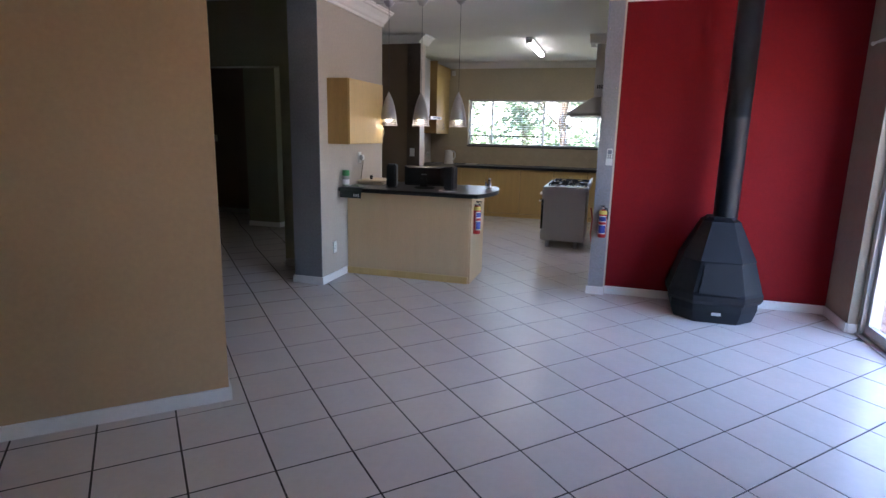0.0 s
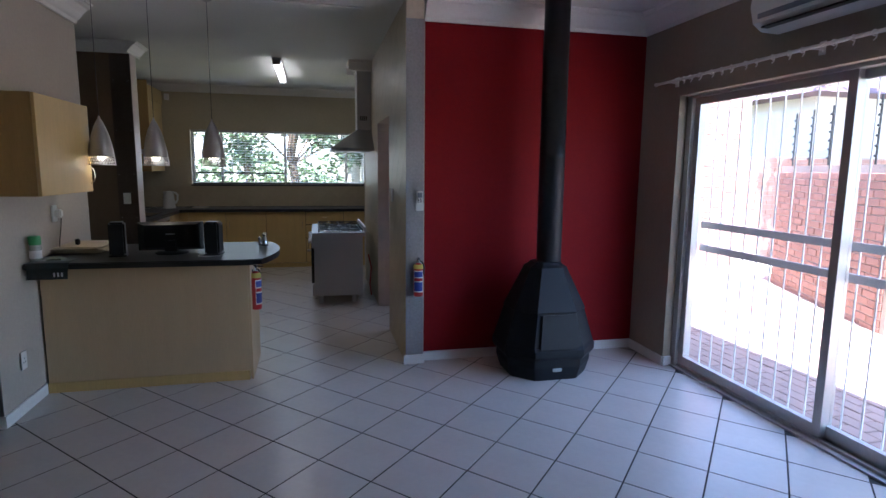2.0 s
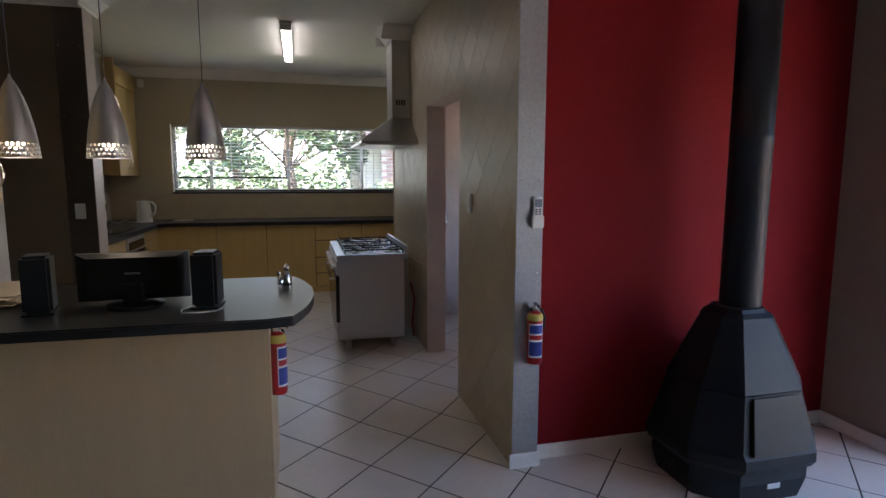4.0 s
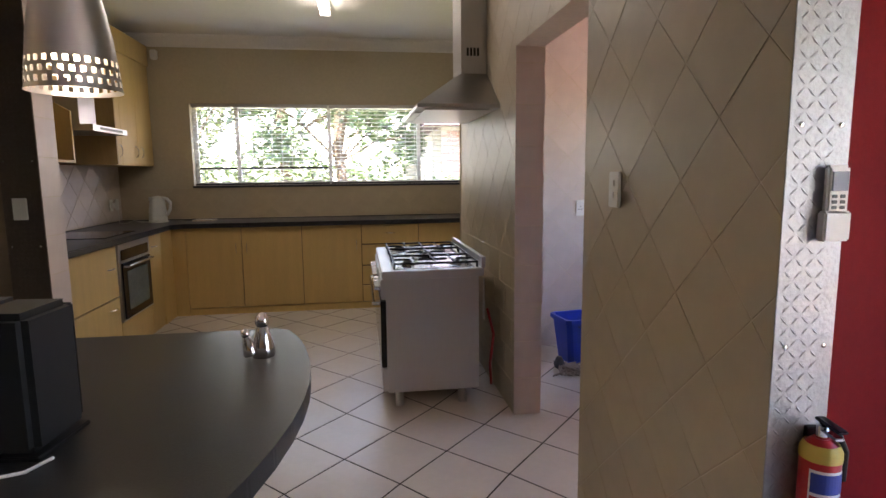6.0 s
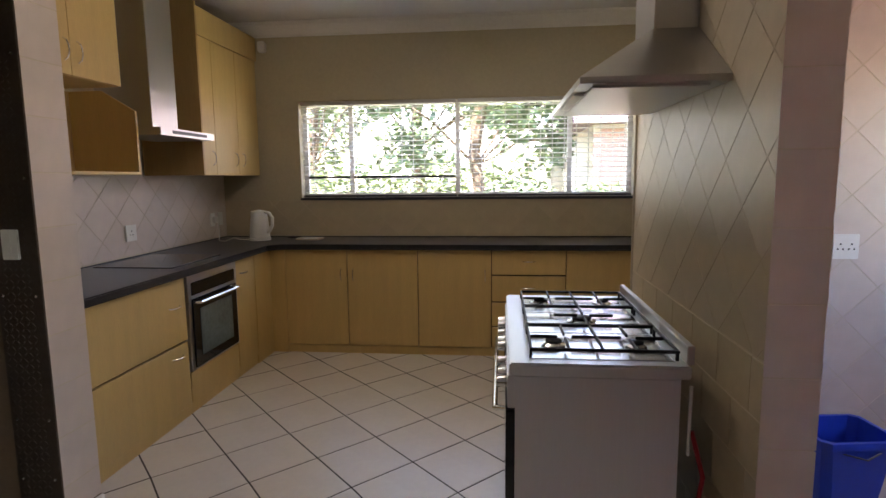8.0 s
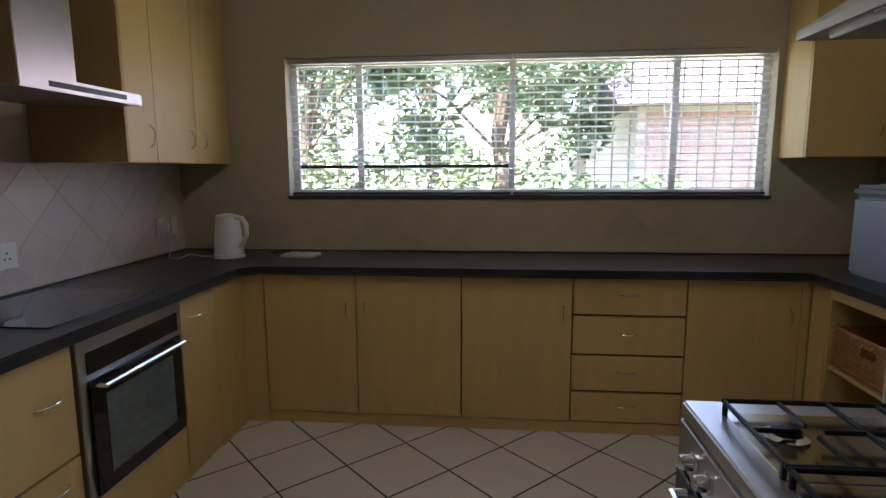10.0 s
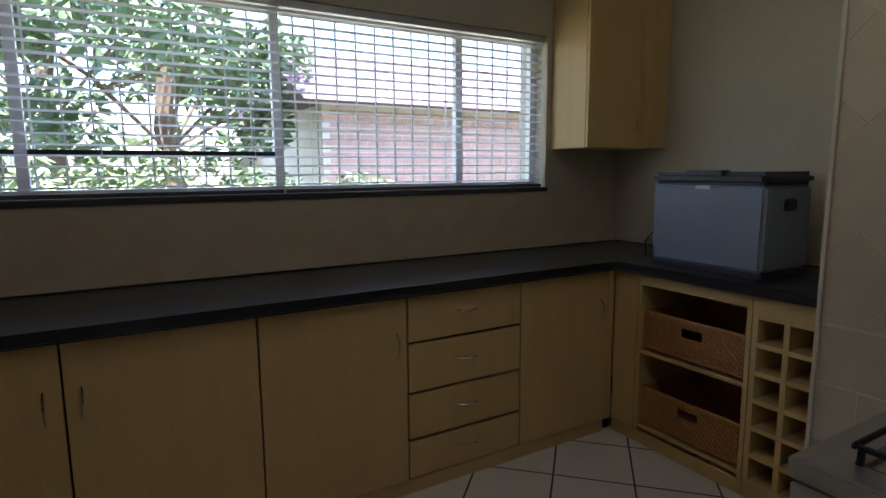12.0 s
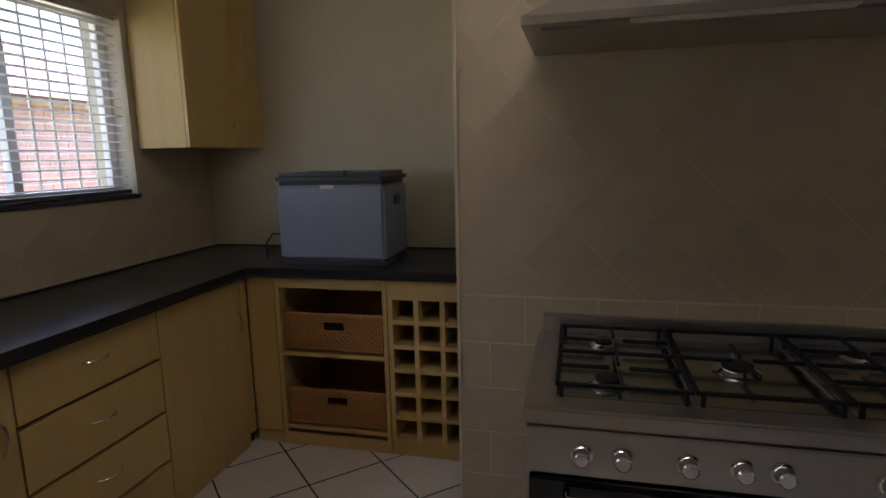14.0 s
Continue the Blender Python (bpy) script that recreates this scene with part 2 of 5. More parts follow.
wall_tan = structure("wall_tan", prism([(p.x, p.y) for p in ring], 0, CZ), TAN, "tan painted angled wall at the hall entrance")
ring = [a + 0.012 * q - 0.014 * d, a + 4.2 * d + 0.012 * q, a + 4.2 * d, a, a - 0.22 * q, a - 0.22 * q - 0.014 * d]
baseboard_tan = structure("baseboard_tan", prism([(p.x, p.y) for p in ring], 0, 0.075), WHITE, "white painted skirting of the tan wall")

# tiled wall between kitchen and utility room, with its opening
wall_tiled = structure("wall_tiled", boxes((XT, 0.415, 4.09, 4.15, 0, CZ), (XT, 0.435, 4.15, 5.093, 0, CZ), (XT, 0.435, 5.093, 6.028, 2.02, CZ), (XT, 0.435, 6.028, 7.652, 0, CZ)), LGROUT, "beige tiled kitchen wall with an opening to the utility room")
wall_utility = structure("wall_utility", boxes((0.435, EX, 7.25, 7.652, 0, CZ)), LGROUT, "tiled back wall of the utility room")
wall_utility_east = structure("wall_utility_east", boxes((EX, 2.52, 4.30, 5.2, 0, CZ), (EX, 2.52, 6.7, 7.652, 0, CZ), (EX, 2.52, 5.2, 6.7, 0, 1.1), (EX, 2.52, 5.2, 6.7, 2.05, CZ)), CREAM, "utility room outer wall with a window opening")

# kitchen shell
WX0, WX1, WZ0, WZ1 = -2.265, 0.66, 1.262, 2.113
wall_window = structure("wall_window", boxes((LX - 0.2, WX0, FY, FY + 0.23, 0, CZ), (WX1, RX + 0.2, FY, FY + 0.23, 0, CZ), (WX0, WX1, FY, FY + 0.23, 0, WZ0), (WX0, WX1, FY, FY + 0.23, WZ1, CZ)), OLIVE, "beige kitchen wall with a wide window opening")
wall_kitchen_east = structure("wall_kitchen_east", boxes((RX, RX + 0.2, 7.652, FY, 0, CZ)), OLIVE, "beige painted kitchen wall")
wall_kitchen_west = structure("wall_kitchen_west", boxes((LX - 0.2, LX, 6.545, FY, 0, CZ)), LGROUT, "kitchen wall with a tiled splashback")
wall_stub = structure("wall_stub", boxes((-4.4, -2.21, 6.345, 6.545, 0, CZ)), BROWN, "brown painted wall between dining nook and kitchen")
wall_bar = structure("wall_bar", boxes((-2.5, -2.2, 3.452, 4.95, 0, CZ)), CREAM, "cream plastered wall end beside the bar counter")
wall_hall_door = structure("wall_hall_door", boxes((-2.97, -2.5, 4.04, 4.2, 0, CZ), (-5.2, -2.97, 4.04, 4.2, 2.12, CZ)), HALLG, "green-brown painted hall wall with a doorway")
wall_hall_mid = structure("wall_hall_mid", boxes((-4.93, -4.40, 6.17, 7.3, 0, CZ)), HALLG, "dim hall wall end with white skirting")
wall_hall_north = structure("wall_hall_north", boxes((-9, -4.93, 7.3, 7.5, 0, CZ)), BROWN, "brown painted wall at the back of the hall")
roof_shell = structure("roof", boxes((-9.4, 3.05, -4.4, 9.95, 2.99, 3.15)), ROOF, "flat roof slab with a small overhang")


def skirting(name, rows, label):
    bm = bmesh.new()
    for r in rows:
        box(bm, *r)
    bmesh.ops.bevel(bm, geom=[e for e in bm.edges if all(v.co.z > 0.05 for v in e.verts)], offset=0.004, segments=2, affect="EDGES")
    return structure(name, bm, WHITE, label)


SK = 0.075
skirting("baseboard_red", [(0.434, EX, 4.136, 4.15, 0, SK)], "white skirting of the red wall")
skirting("baseboard_east", [(EX - 0.014, EX, 3.66, 4.136, 0, SK), (EX - 0.014, EX, -4, 1.05, 0, SK), (EX, 2.37, 3.646, 3.66, 0, SK)], "white skirting beside the sliding door")
skirting("baseboard_post", [(XT - 0.02, 0.429, 4.072, 4.086, 0, SK), (0.415, 0.429, 4.086, 4.136, 0, SK)], "white skirting round the wall end")
skirting("baseboard_bar", [(-2.2, -2.186, 3.452, 3.97, 0, SK), (-2.515, -2.186, 3.438, 3.452, 0, SK), (-2.515, -2.5, 3.452, 4.04, 0, SK)], "white skirting of the bar wall")
skirting("baseboard_stub", [(-4.4, -2.196, 6.331, 6.345, 0, SK), (-2.21, -2.196, 6.345, 6.545, 0, SK)], "white skirting of the brown wall")
skirting("baseboard_hall", [(-2.97, -2.515, 4.026, 4.04, 0, SK), (-4.93, -4.386, 6.156, 6.17, 0, SK), (-4.40, -4.386, 6.17, 7.3, 0, SK), (-9, -4.93, 7.286, 7.3, 0, SK)], "white skirting along the hall")


def cornice(name, runs, label, h=0.11):
    """A coved moulding: each run goes from one point to another along a wall, with the wall's inward normal."""
    prof = [(0, 0), (0.012, 0.0), (0.016, 0.018), (0.03, 0.03), (0.05, 0.055), (0.075, 0.08), (0.09, 0.086), (0.095, 0.0999), (0.105, 0.1), (0.105, 0.11), (0, 0.11)]
    k = h / 0.11
    bm = bmesh.new()
    for (x0, y0), (x1, y1), (nx, ny) in runs:
        rings = [[bm.verts.new((x + nx * u * k, y + ny * u * k, CZ - h + w * k)) for u, w in prof] for x, y in ((x0, y0), (x1, y1))]
        for i in range(len(prof)):
            j = (i + 1) % len(prof)
            bm.faces.new((rings[0][i], rings[0][j], rings[1][j], rings[1][i]))
        bm.faces.new(rings[0][::-1]), bm.faces.new(rings[1])
    return structure(name, bm, WHITE, label)


cornice("cornice_living", [((0.43, 4.15), (EX, 4.15), (0, -1)), ((EX, 4.15), (EX, -4), (-1, 0)), ((-2.2, 3.452), (-2.2, 4.95), (1, 0)), ((-2.5, 3.452), (-2.2, 3.452), (0, -1))], "white coved cornice of the living room", 0.15)
cornice("cornice_kitchen", [((LX, FY), (RX, FY), (0, -1)), ((LX, 6.545), (LX, FY), (1, 0)), ((RX, 7.652), (RX, FY), (-1, 0)), ((-4.4, 6.345), (-2.2, 6.345), (0, -1)), ((-2.21, 6.24), (-2.21, 6.65), (1, 0))], "cream coved cornice of the kitchen")
structure("ceiling_strip", slab(-2.2, 0.0, 4.43, 4.47, CZ - 0.014, CZ, 0.004), WHITE, "white ceiling joint strip over the bar")

# ---- sliding door ----
sliding_door = thing("sliding_door", pose(2.41, 2.33, 0), "aluminium sliding patio door with clear glass, closed", "door", kind="structure")


def door_leaf(name, y0, y1, x):
    leaf = part(name, boxes((x - 0.02, x + 0.02, y0, y0 + 0.055, 0.03, 2.08), (x - 0.02, x + 0.02, y1 - 0.055, y1, 0.03, 2.08), (x - 0.02, x + 0.02, y0 + 0.055, y1 - 0.055, 0.03, 0.10), (x - 0.02, x + 0.02, y0 + 0.055, y1 - 0.055, 2.03, 2.08)), ALU, sliding_door)
    pane = part("pane", boxes((x - 0.003, x + 0.003, y0 + 0.055, y1 - 0.055, 0.10, 2.03)), GLASS, leaf, "clear glass pane")
    pane.visible_shadow = False
    return leaf


door_leaf("leaf", -0.02, 1.275, 0.0)
door_leaf("leaf", -1.255, 0.04, 0.045)
part("door_frame", boxes((-0.05, 0.08, 1.275, 1.33, 0, 2.10), (-0.05, 0.08, -1.28, -1.255, 0, 2.10), (-0.05, 0.08, -1.28, 1.33, 2.08, 2.12)), ALU, sliding_door, "aluminium frame")
part("track", boxes((-0.07, 0.09, -1.28, 1.33, -0.001, 0.012), (-0.03, -0.02, -1.28, 1.33, 0.012, 0.03), (0.03, 0.04, -1.28, 1.33, 0.012, 0.03)), ALU, sliding_door, "floor track")

# ---- security bars outside the door ----
security_gate = thing("security_gate", pose(2.56, 2.33, 0), "white-painted steel burglar bars outside the glass door", "gate")
part("rail", slab(-0.012, 0.012, -1.28, 1.33, 1.105, 1.155, 0.003), WHITE, security_gate)
part("rail", slab(-0.012, 0.012, -1.28, 1.33, 0.925, 0.975, 0.003), WHITE, security_gate)
bar_mesh = mesh_of("bar", boxes((-0.004, 0.004, -0.004, 0.004, 0.0, 2.09)), WHITE)
for i in range(21):
    ob = new("bar", bar_mesh)
    ob.parent = security_gate
    ob.location = (0.02, -1.23 + 0.125 * i, 0.0)

# ---- kitchen window ----
window_1 = thing("window_1", pose(0, FY, 0), "wide steel-framed kitchen window with open venetian blinds", "window", kind="structure")
fr = [(WX0, WX1, 0.10, 0.14, WZ0, WZ0 + 0.035), (WX0, WX1, 0.10, 0.14, WZ1 - 0.035, WZ1)]
for x in (WX0, -1.82 - 0.02, -0.85 - 0.02, 0.13 - 0.02, WX1 - 0.04):
    fr.append((x, x + 0.04, 0.101, 0.139, WZ0 + 0.035, WZ1 - 0.035))
part("window_frame", boxes(*fr), WHITE, window_1, "white-painted steel frame")
part("transom", boxes((WX0 + 0.04, -0.87, 0.105, 0.135, 1.435, 1.455)), BLACKP, window_1, "dark transom bar")
part("window_sill", slab(WX0 - 0.01, WX1 + 0.01, -0.012, 0.10, WZ0 - 0.022, WZ0, 0.003), DGREYP, window_1, "dark window sill")
for x0, x1 in ((WX0 + 0.04, -1.84), (-1.80, -0.87), (-0.83, 0.11), (0.15, WX1 - 0.04)):
    pane = part("pane", boxes((x0, x1, 0.117, 0.122, WZ0 + 0.035, WZ1 - 0.035)), GLASS, window_1)
    pane.visible_shadow = False
window_bars = thing("window_bars", pose(0, FY, 0), "thin steel burglar bars behind the window glass", "bars")
wb = mesh_of("bar", boxes((-0.004, 0.004, -0.004, 0.004, WZ0, WZ1)), ALU)
for i in range(28):
    ob = new("bar", wb)
    ob.parent = window_bars
    ob.location = (WX0 + 0.06 + i * 0.1045, 0.185, 0)


def blind(x0, x1):
    b = thing("venetian_blind", pose(0, FY, 0), "white slatted venetian blind hanging open in the window", "blind", group="kitchen blinds")
    part("headrail", slab(x0, x1, 0.012, 0.05, WZ1 - 0.035, WZ1 - 0.002, 0.002), ALU, b)
    part("bottom_rail", slab(x0, x1, 0.02, 0.045, WZ0 + 0.006, WZ0 + 0.022, 0.003), DGREYP, b, "dark bottom rail")
    bm = bmesh.new()
    for i in range(5):
        v = [bm.verts.new((x, 0.018 + 0.0065 * i, 0.0022 * (1 - ((i - 2) / 2) ** 2) - 0.0035 * (i - 2) / 2)) for x in (x0, x1)]
        if i:
            bm.faces.new((last[0], last[1], v[1], v[0]))
        last = v
    bmesh.ops.solidify(bm, geom=bm.faces[:], thickness=0.0008)
    me = mesh_of("slat", bm, WHITE)
    n = 19
    for i in range(n):
        s = new("slat", me)
        s.parent = b
        s.location = (0, 0, WZ0 + 0.045 + i * 0.0412)
    for x in (x0 + 0.12, (x0 + x1) / 2, x1 - 0.12):
        part("cord", tube([(x, 0.018, WZ0 + 0.02), (x, 0.018, WZ1 - 0.03)], 0.0012, 5), WHITEP, b)


blind(WX0 + 0.012, -0.856)
blind(-0.844, WX1 - 0.012)

# ---- outside: patio ----
ground = structure("ground", boxes((-400, 400, -400, 400, -0.4, -0.25)), SOIL, "garden ground reaching the horizon")
patio = structure("pavement", boxes((2.52, 11, -4, 9.3, -0.25, -0.065)), MORTAR, "sand-jointed bed of the paved patio")
outer_sill = structure("door_step", slab(2.50, 2.62, 1.02, 3.69, -0.07, 0.0, 0.006), PLASTER, "plastered step under the sliding door")

rng = random.Random(4)


def brick_wall(name, p0, p1, h, t, label, z0=-0.06, near=0):
    """A wall of single bricks between two plan points, in running bond with recessed joints."""
    p0, p1 = Vector((*p0, z0)), Vector((*p1, z0))
    L = (p1 - p0).length
    ang = math.atan2((p1 - p0).y, (p1 - p0).x)
    w = thing(name, Matrix.Translation(p0) @ Matrix.Rotation(ang, 4, "Z"), label, "brick wall")
    part("core", boxes((0.004, L - 0.004, 0.012, t - 0.012, 0, h - 0.01)), MORTAR, w, "mortar joints")
    bm0 = slab(0, 0.222, 0, t, 0, 0.073, 0.004, 1)
    me = mesh_of("brick", bm0, BRICK)
    half = mesh_of("brick", slab(0, 0.105, 0, t, 0, 0.073, 0.004, 1), BRICK)
    rest = bmesh.new()
    made = 0
    for r in range(int(h / 0.085)):
        x = 0.0
        first = r % 2
        while x < L - 0.1:
            full = not (first and x == 0.0) and x + 0.222 <= L
            if made < near:
                o = new("brick", me if full else half)
                o.parent = w
                o.location = (x, rng.uniform(-0.004, 0.004), r * 0.085)
            else:
                e = rng.uniform(-0.004, 0.004)
                box(rest, x, x + (0.222 if full else 0.105), e, t + e, r * 0.085, r * 0.085 + 0.073)
            made += 1
            x += 0.234 if full else 0.117
    if made > near:
        tagged(part("bricks", rest, BRICK, w), kind="stuff")
    return w


brick_wall("garden_wall", (6.05, 6.6), (4.98, 4.05), 1.70, 0.22, "red face-brick garden wall with a soldier course", near=280)
brick_wall("brick_pillar", (5.75, 7.95), (6.5, 7.75), 2.9, 0.35, "tall red brick pier of the boundary wall", near=120)
brick_wall("braai", (5.15, 3.75), (6.3, 3.3), 0.85, 0.6, "built-in brick barbecue on the patio", near=90)
brick_wall("boundary_wall", (2.6, 9.2), (11, 8.2), 1.9, 0.22, "pale sunlit brick boundary wall")
single("barbecue_hood", slab(5.45, 6.05, 3.45, 3.95, 0.82, 1.75, 0.02), GREYP, "blue-grey steel barbecue box on the brick base", "barbecue", at=pose(0.05, 0.0, -0.03))
fence = thing("electric_fence", pose(0, 0, 0), "electric fence posts and wires over the garden wall", "fence")
for k in range(6):
    u = 0.04 + 0.18 * k
    x, y = 6.05 - 1.07 * u + 0.1, 6.6 - 2.55 * u - 0.04
    part("post", tube([(x, y, 1.6), (x, y, 2.35)], 0.012, 6), BLACKP, fence)
    for j in range(6):
        part("insulator", lathe([(0.018, 0), (0.022, 0.012), (0.018, 0.025)], 8, x - 0.015, y), BLACKP, fence).location = (0, 0, 1.71 + 0.105 * j)
for j in range(6):
    part("wire", tube([(6.107, 6.458, 1.72 + 0.105 * j), (5.144, 4.163, 1.72 + 0.105 * j)], 0.002, 4), ALU, fence)
garden_house = thing("neighbour_house", pose(0, 0, 0), "pale plastered neighbouring house with a dark roof", "house")
part("wall", boxes((9, 18, 9, 16, -0.3, 3.0)), PLASTER, garden_house)
part("roof", loft([[(8.4, 8.4, 3.0), (18.6, 8.4, 3.0), (18.6, 16.6, 3.0), (8.4, 16.6, 3.0)], [(11.5, 12, 5.2), (15.5, 12, 5.2), (15.5, 13, 5.2), (11.5, 13, 5.2)]]), ROOF, garden_house)

# ---- outside: garden behind the kitchen ----
back_house = thing("brick_house", pose(0, 0, 0), "pale pink brick outbuilding with a purple-brown roof", "house")
part("wall", boxes((1.2, 6.5, 15.0, 20, -0.3, 2.35)), PALEMORTAR, back_house, "pale mortar joints")
part("roof", loft([[(0.8, 14.5, 2.35), (7, 14.5, 2.35), (7, 20.5, 2.35), (0.8, 20.5, 2.35)], [(0.8, 17.3, 3.6), (7, 17.3, 3.6), (7, 17.7, 3.6), (0.8, 17.7, 3.6)]]), ROOF, back_house)
rows = []
for r in range(26):
    for k in range(22):
        x = 1.2 + 0.24 * k + (0.12 if r % 2 else 0)
        rows.append((x, min(x + 0.222, 6.5), 14.988, 15.01, -0.05 + 0.09 * r, 0.022 + 0.09 * r))
tagged(part("bricks", boxes(*rows), PINKBRICK, back_house), kind="stuff")


def leaves(name, blobs, material, size, label, seed, trunk=None, kind=""):
    """A plant: many small bent leaves spread over uneven clumps, on a trunk with limbs."""
    r = random.Random(seed)
    verts, faces = [], []
    for cx, cy, cz, rx, rz, n in blobs:
        for _ in range(n):
            v = Vector((r.gauss(0, 1), r.gauss(0, 1), r.gauss(0, 1))).normalized() * (r.random() ** 0.45)
            c = Vector((cx + v.x * rx, cy + v.y * rx, cz + v.z * rz))
            a, b = Vector((r.uniform(-1, 1), r.uniform(-1, 1), r.uniform(-0.6, 0.6))).normalized(), Vector((r.uniform(-1, 1), r.uniform(-1, 1), r.uniform(-1, 1)))
            b = (b - b.dot(a) * a).normalized()
            s = size * r.uniform(0.6, 1.4)
            k = len(verts)
            bend = a.cross(b) * s * 0.25
            verts += [c - a * s, c - b * s * 0.45 + bend, c + a * s, c + b * s * 0.45 + bend]
            faces += [(k, k + 1, k + 2), (k, k + 2, k + 3)]
    me = bpy.data.meshes.new("crown")
    me.from_pydata([tuple(v) for v in verts], [], faces)
    me.materials.append(material)
    t = thing(name, pose(blobs[0][0], blobs[0][1], -0.25), label, "tree" if trunk else "shrub")
    o = new("crown", me)
    o.parent = t
    o.matrix_parent_inverse = Matrix.Translation((-blobs[0][0], -blobs[0][1], 0.25))
    if trunk:
        x, y, h, rad = trunk
        pts = [(x, y, -0.3), (x + 0.08, y, h * 0.35), (x - 0.05, y + 0.06, h * 0.7), (x + 0.05, y, h)]
        o = part("trunk", tube(pts, rad, 8), BARK, t)
        o.matrix_parent_inverse = Matrix.Translation((-blobs[0][0], -blobs[0][1], 0.25))
        for bl in blobs[:5]:
            o = part("limb", tube([(x, y, h * 0.6), ((x + bl[0]) / 2, (y + bl[1]) / 2, (h * 0.6 + bl[2]) / 2 + 0.15), (bl[0], bl[1], bl[2])], rad * 0.22, 6), BARK, t)
            o.matrix_parent_inverse = Matrix.Translation((-blobs[0][0], -blobs[0][1], 0.25))
    return t


def cluster(cx, cy, cz, spread, n, per, rad, seed):
    r = random.Random(seed)
    return [(cx + r.uniform(-spread, spread), cy + r.uniform(-spread, spread) * 0.7, cz + r.uniform(-0.5, 0.5) * spread, rad * r.uniform(0.6, 1.2), rad * r.uniform(0.5, 0.9), per) for _ in range(n)]


leaves("garden_tree", cluster(-3.6, 13.6, 2.6, 1.6, 9, 250, 0.75, 1), LEAF, 0.10, "leafy green garden tree behind the kitchen", 11, (-3.6, 13.6, 2.6, 0.10))
leaves("garden_tree", cluster(-0.9, 14.6, 2.9, 1.6, 9, 240, 0.7, 2), LEAF, 0.10, "leafy green garden tree behind the kitchen", 12, (-0.9, 14.6, 2.7, 0.11))
leaves("garden_tree", cluster(-5.4, 15.2, 3.0, 1.8, 10, 250, 0.8, 21), LEAF2, 0.10, "light green garden tree behind the kitchen", 21, (-5.4, 15.2, 2.9, 0.11))
leaves("garden_tree", cluster(-2.2, 16.2, 3.6, 1.7, 10, 240, 0.75, 22), LEAF2, 0.11, "tall light green garden tree behind the kitchen", 22, (-2.2, 16.2, 3.4, 0.12))
leaves("garden_shrub", cluster(-2.4, 12.4, 0.9, 1.1, 7, 190, 0.5, 3), LEAF2, 0.07, "light green garden shrub under the window", 13)
leaves("garden_shrub", cluster(0.2, 12.8, 0.8, 1.0, 6, 170, 0.45, 4), LEAF, 0.07, "dark green garden shrub with narrow leaves", 14)
leaves("garden_shrub", cluster(-5.2, 13.2, 1.2, 1.2, 7, 300, 0.7, 5), LEAF2, 0.08, "light green garden shrub by the fence", 15)
leaves("patio_tree", cluster(8.6, 6.9, 3.9, 1.6, 10, 420, 0.9, 6), LEAF2, 0.10, "sunlit green tree behind the garden wall", 16, (8.6, 6.9, 3.9, 0.12))
leaves("patio_tree", cluster(11.5, 4.6, 3.8, 1.7, 9, 380, 0.9, 7), LEAF2, 0.10, "sunlit green tree behind the garden wall", 17, (11.5, 4.6, 3.6, 0.12))
back_wall = structure("backdrop_wall", boxes((-14, 14, 20.6, 20.8, -0.3, 2.9)), PLASTER, "pale far boundary wall of the garden")
leaves("far_hedge", [(x, 19.5, 1.6 + 0.5 * math.sin(x * 1.7), 1.0, 0.8, 110) for x in range(-12, 2, 1)], LEAF, 0.16, "tall green hedge at the back of the garden", 18)

# ---- bar counter ----
bar = thing("bar_counter", pose(0, 0, 0), "pale wood-laminate breakfast bar with a dark rounded top", "counter")
part("body", slab(-2.186, -0.877, 3.985, 4.56, 0.07, 0.88, 0.003), PALEWOOD, bar, "pale wood-grain laminate panel")
part("plinth", slab(-2.186, -0.885, 3.975, 4.55, 0.0, 0.07, 0.002), WOOD, bar, "wooden plinth")
part("end_panel", slab(-0.877, -0.862, 3.99, 4.56, 0.0, 0.88, 0.002), PALEWOOD, bar)
out = [(-2.197, 3.80), (-0.86, 3.775), (-0.76, 3.80)]
for i in range(11):
    u = -1 + 0.2 * i
    out.append((-0.668 - 0.09 * u * u, 4.26 + 0.455 * u))
out += [(-0.80, 4.735), (-2.197, 4.735)]
part("top", prism(out, 0.88, 0.92, 0.006), WORKTOP, bar, "dark charcoal laminate top with a rolled edge")

# ---- free-standing gas range ----
RY0, RY1, RXF, RXB, RZ = 6.25, 7.345, -0.435, 0.16, 0.813
range_ = thing("gas_range", pose(0, 0, 0), "stainless steel five-burner gas range on short legs", "stove")
part("body", slab(RXF + 0.02, RXB - 0.03, RY0, RY1, 0.088, RZ - 0.045, 0.004), STEEL, range_, "brushed stainless side panels")
part("hob", slab(RXF, RXB, RY0 - 0.008, RY1 + 0.008, RZ - 0.045, RZ, 0.006), STEEL, range_, "stainless hob top")
part("upstand", slab(RXB - 0.012, RXB + 0.012, RY0 + 0.01, RY1 - 0.01, RZ, RZ + 0.065, 0.003), STEEL, range_, "stainless back upstand")
for x in (RXF + 0.09, RXB - 0.13):
    for y in (RY0 + 0.032, RY1 - 0.032):
        part("leg", lathe([(0.024, 0), (0.026, 0.01), (0.026, 0.075), (0.03, 0.09)], 14, x, y), STEEL, range_, smooth=True)
part("control_panel", slab(RXF - 0.006, RXF + 0.02, RY0 + 0.004, RY1 - 0.004, RZ - 0.165, RZ - 0.047, 0.003), STEEL, range_)
part("oven_door", slab(RXF - 0.012, RXF + 0.02, RY0 + 0.01, RY1 - 0.01, 0.24, RZ - 0.175, 0.004), BLACKG, range_, "dark glass oven door")
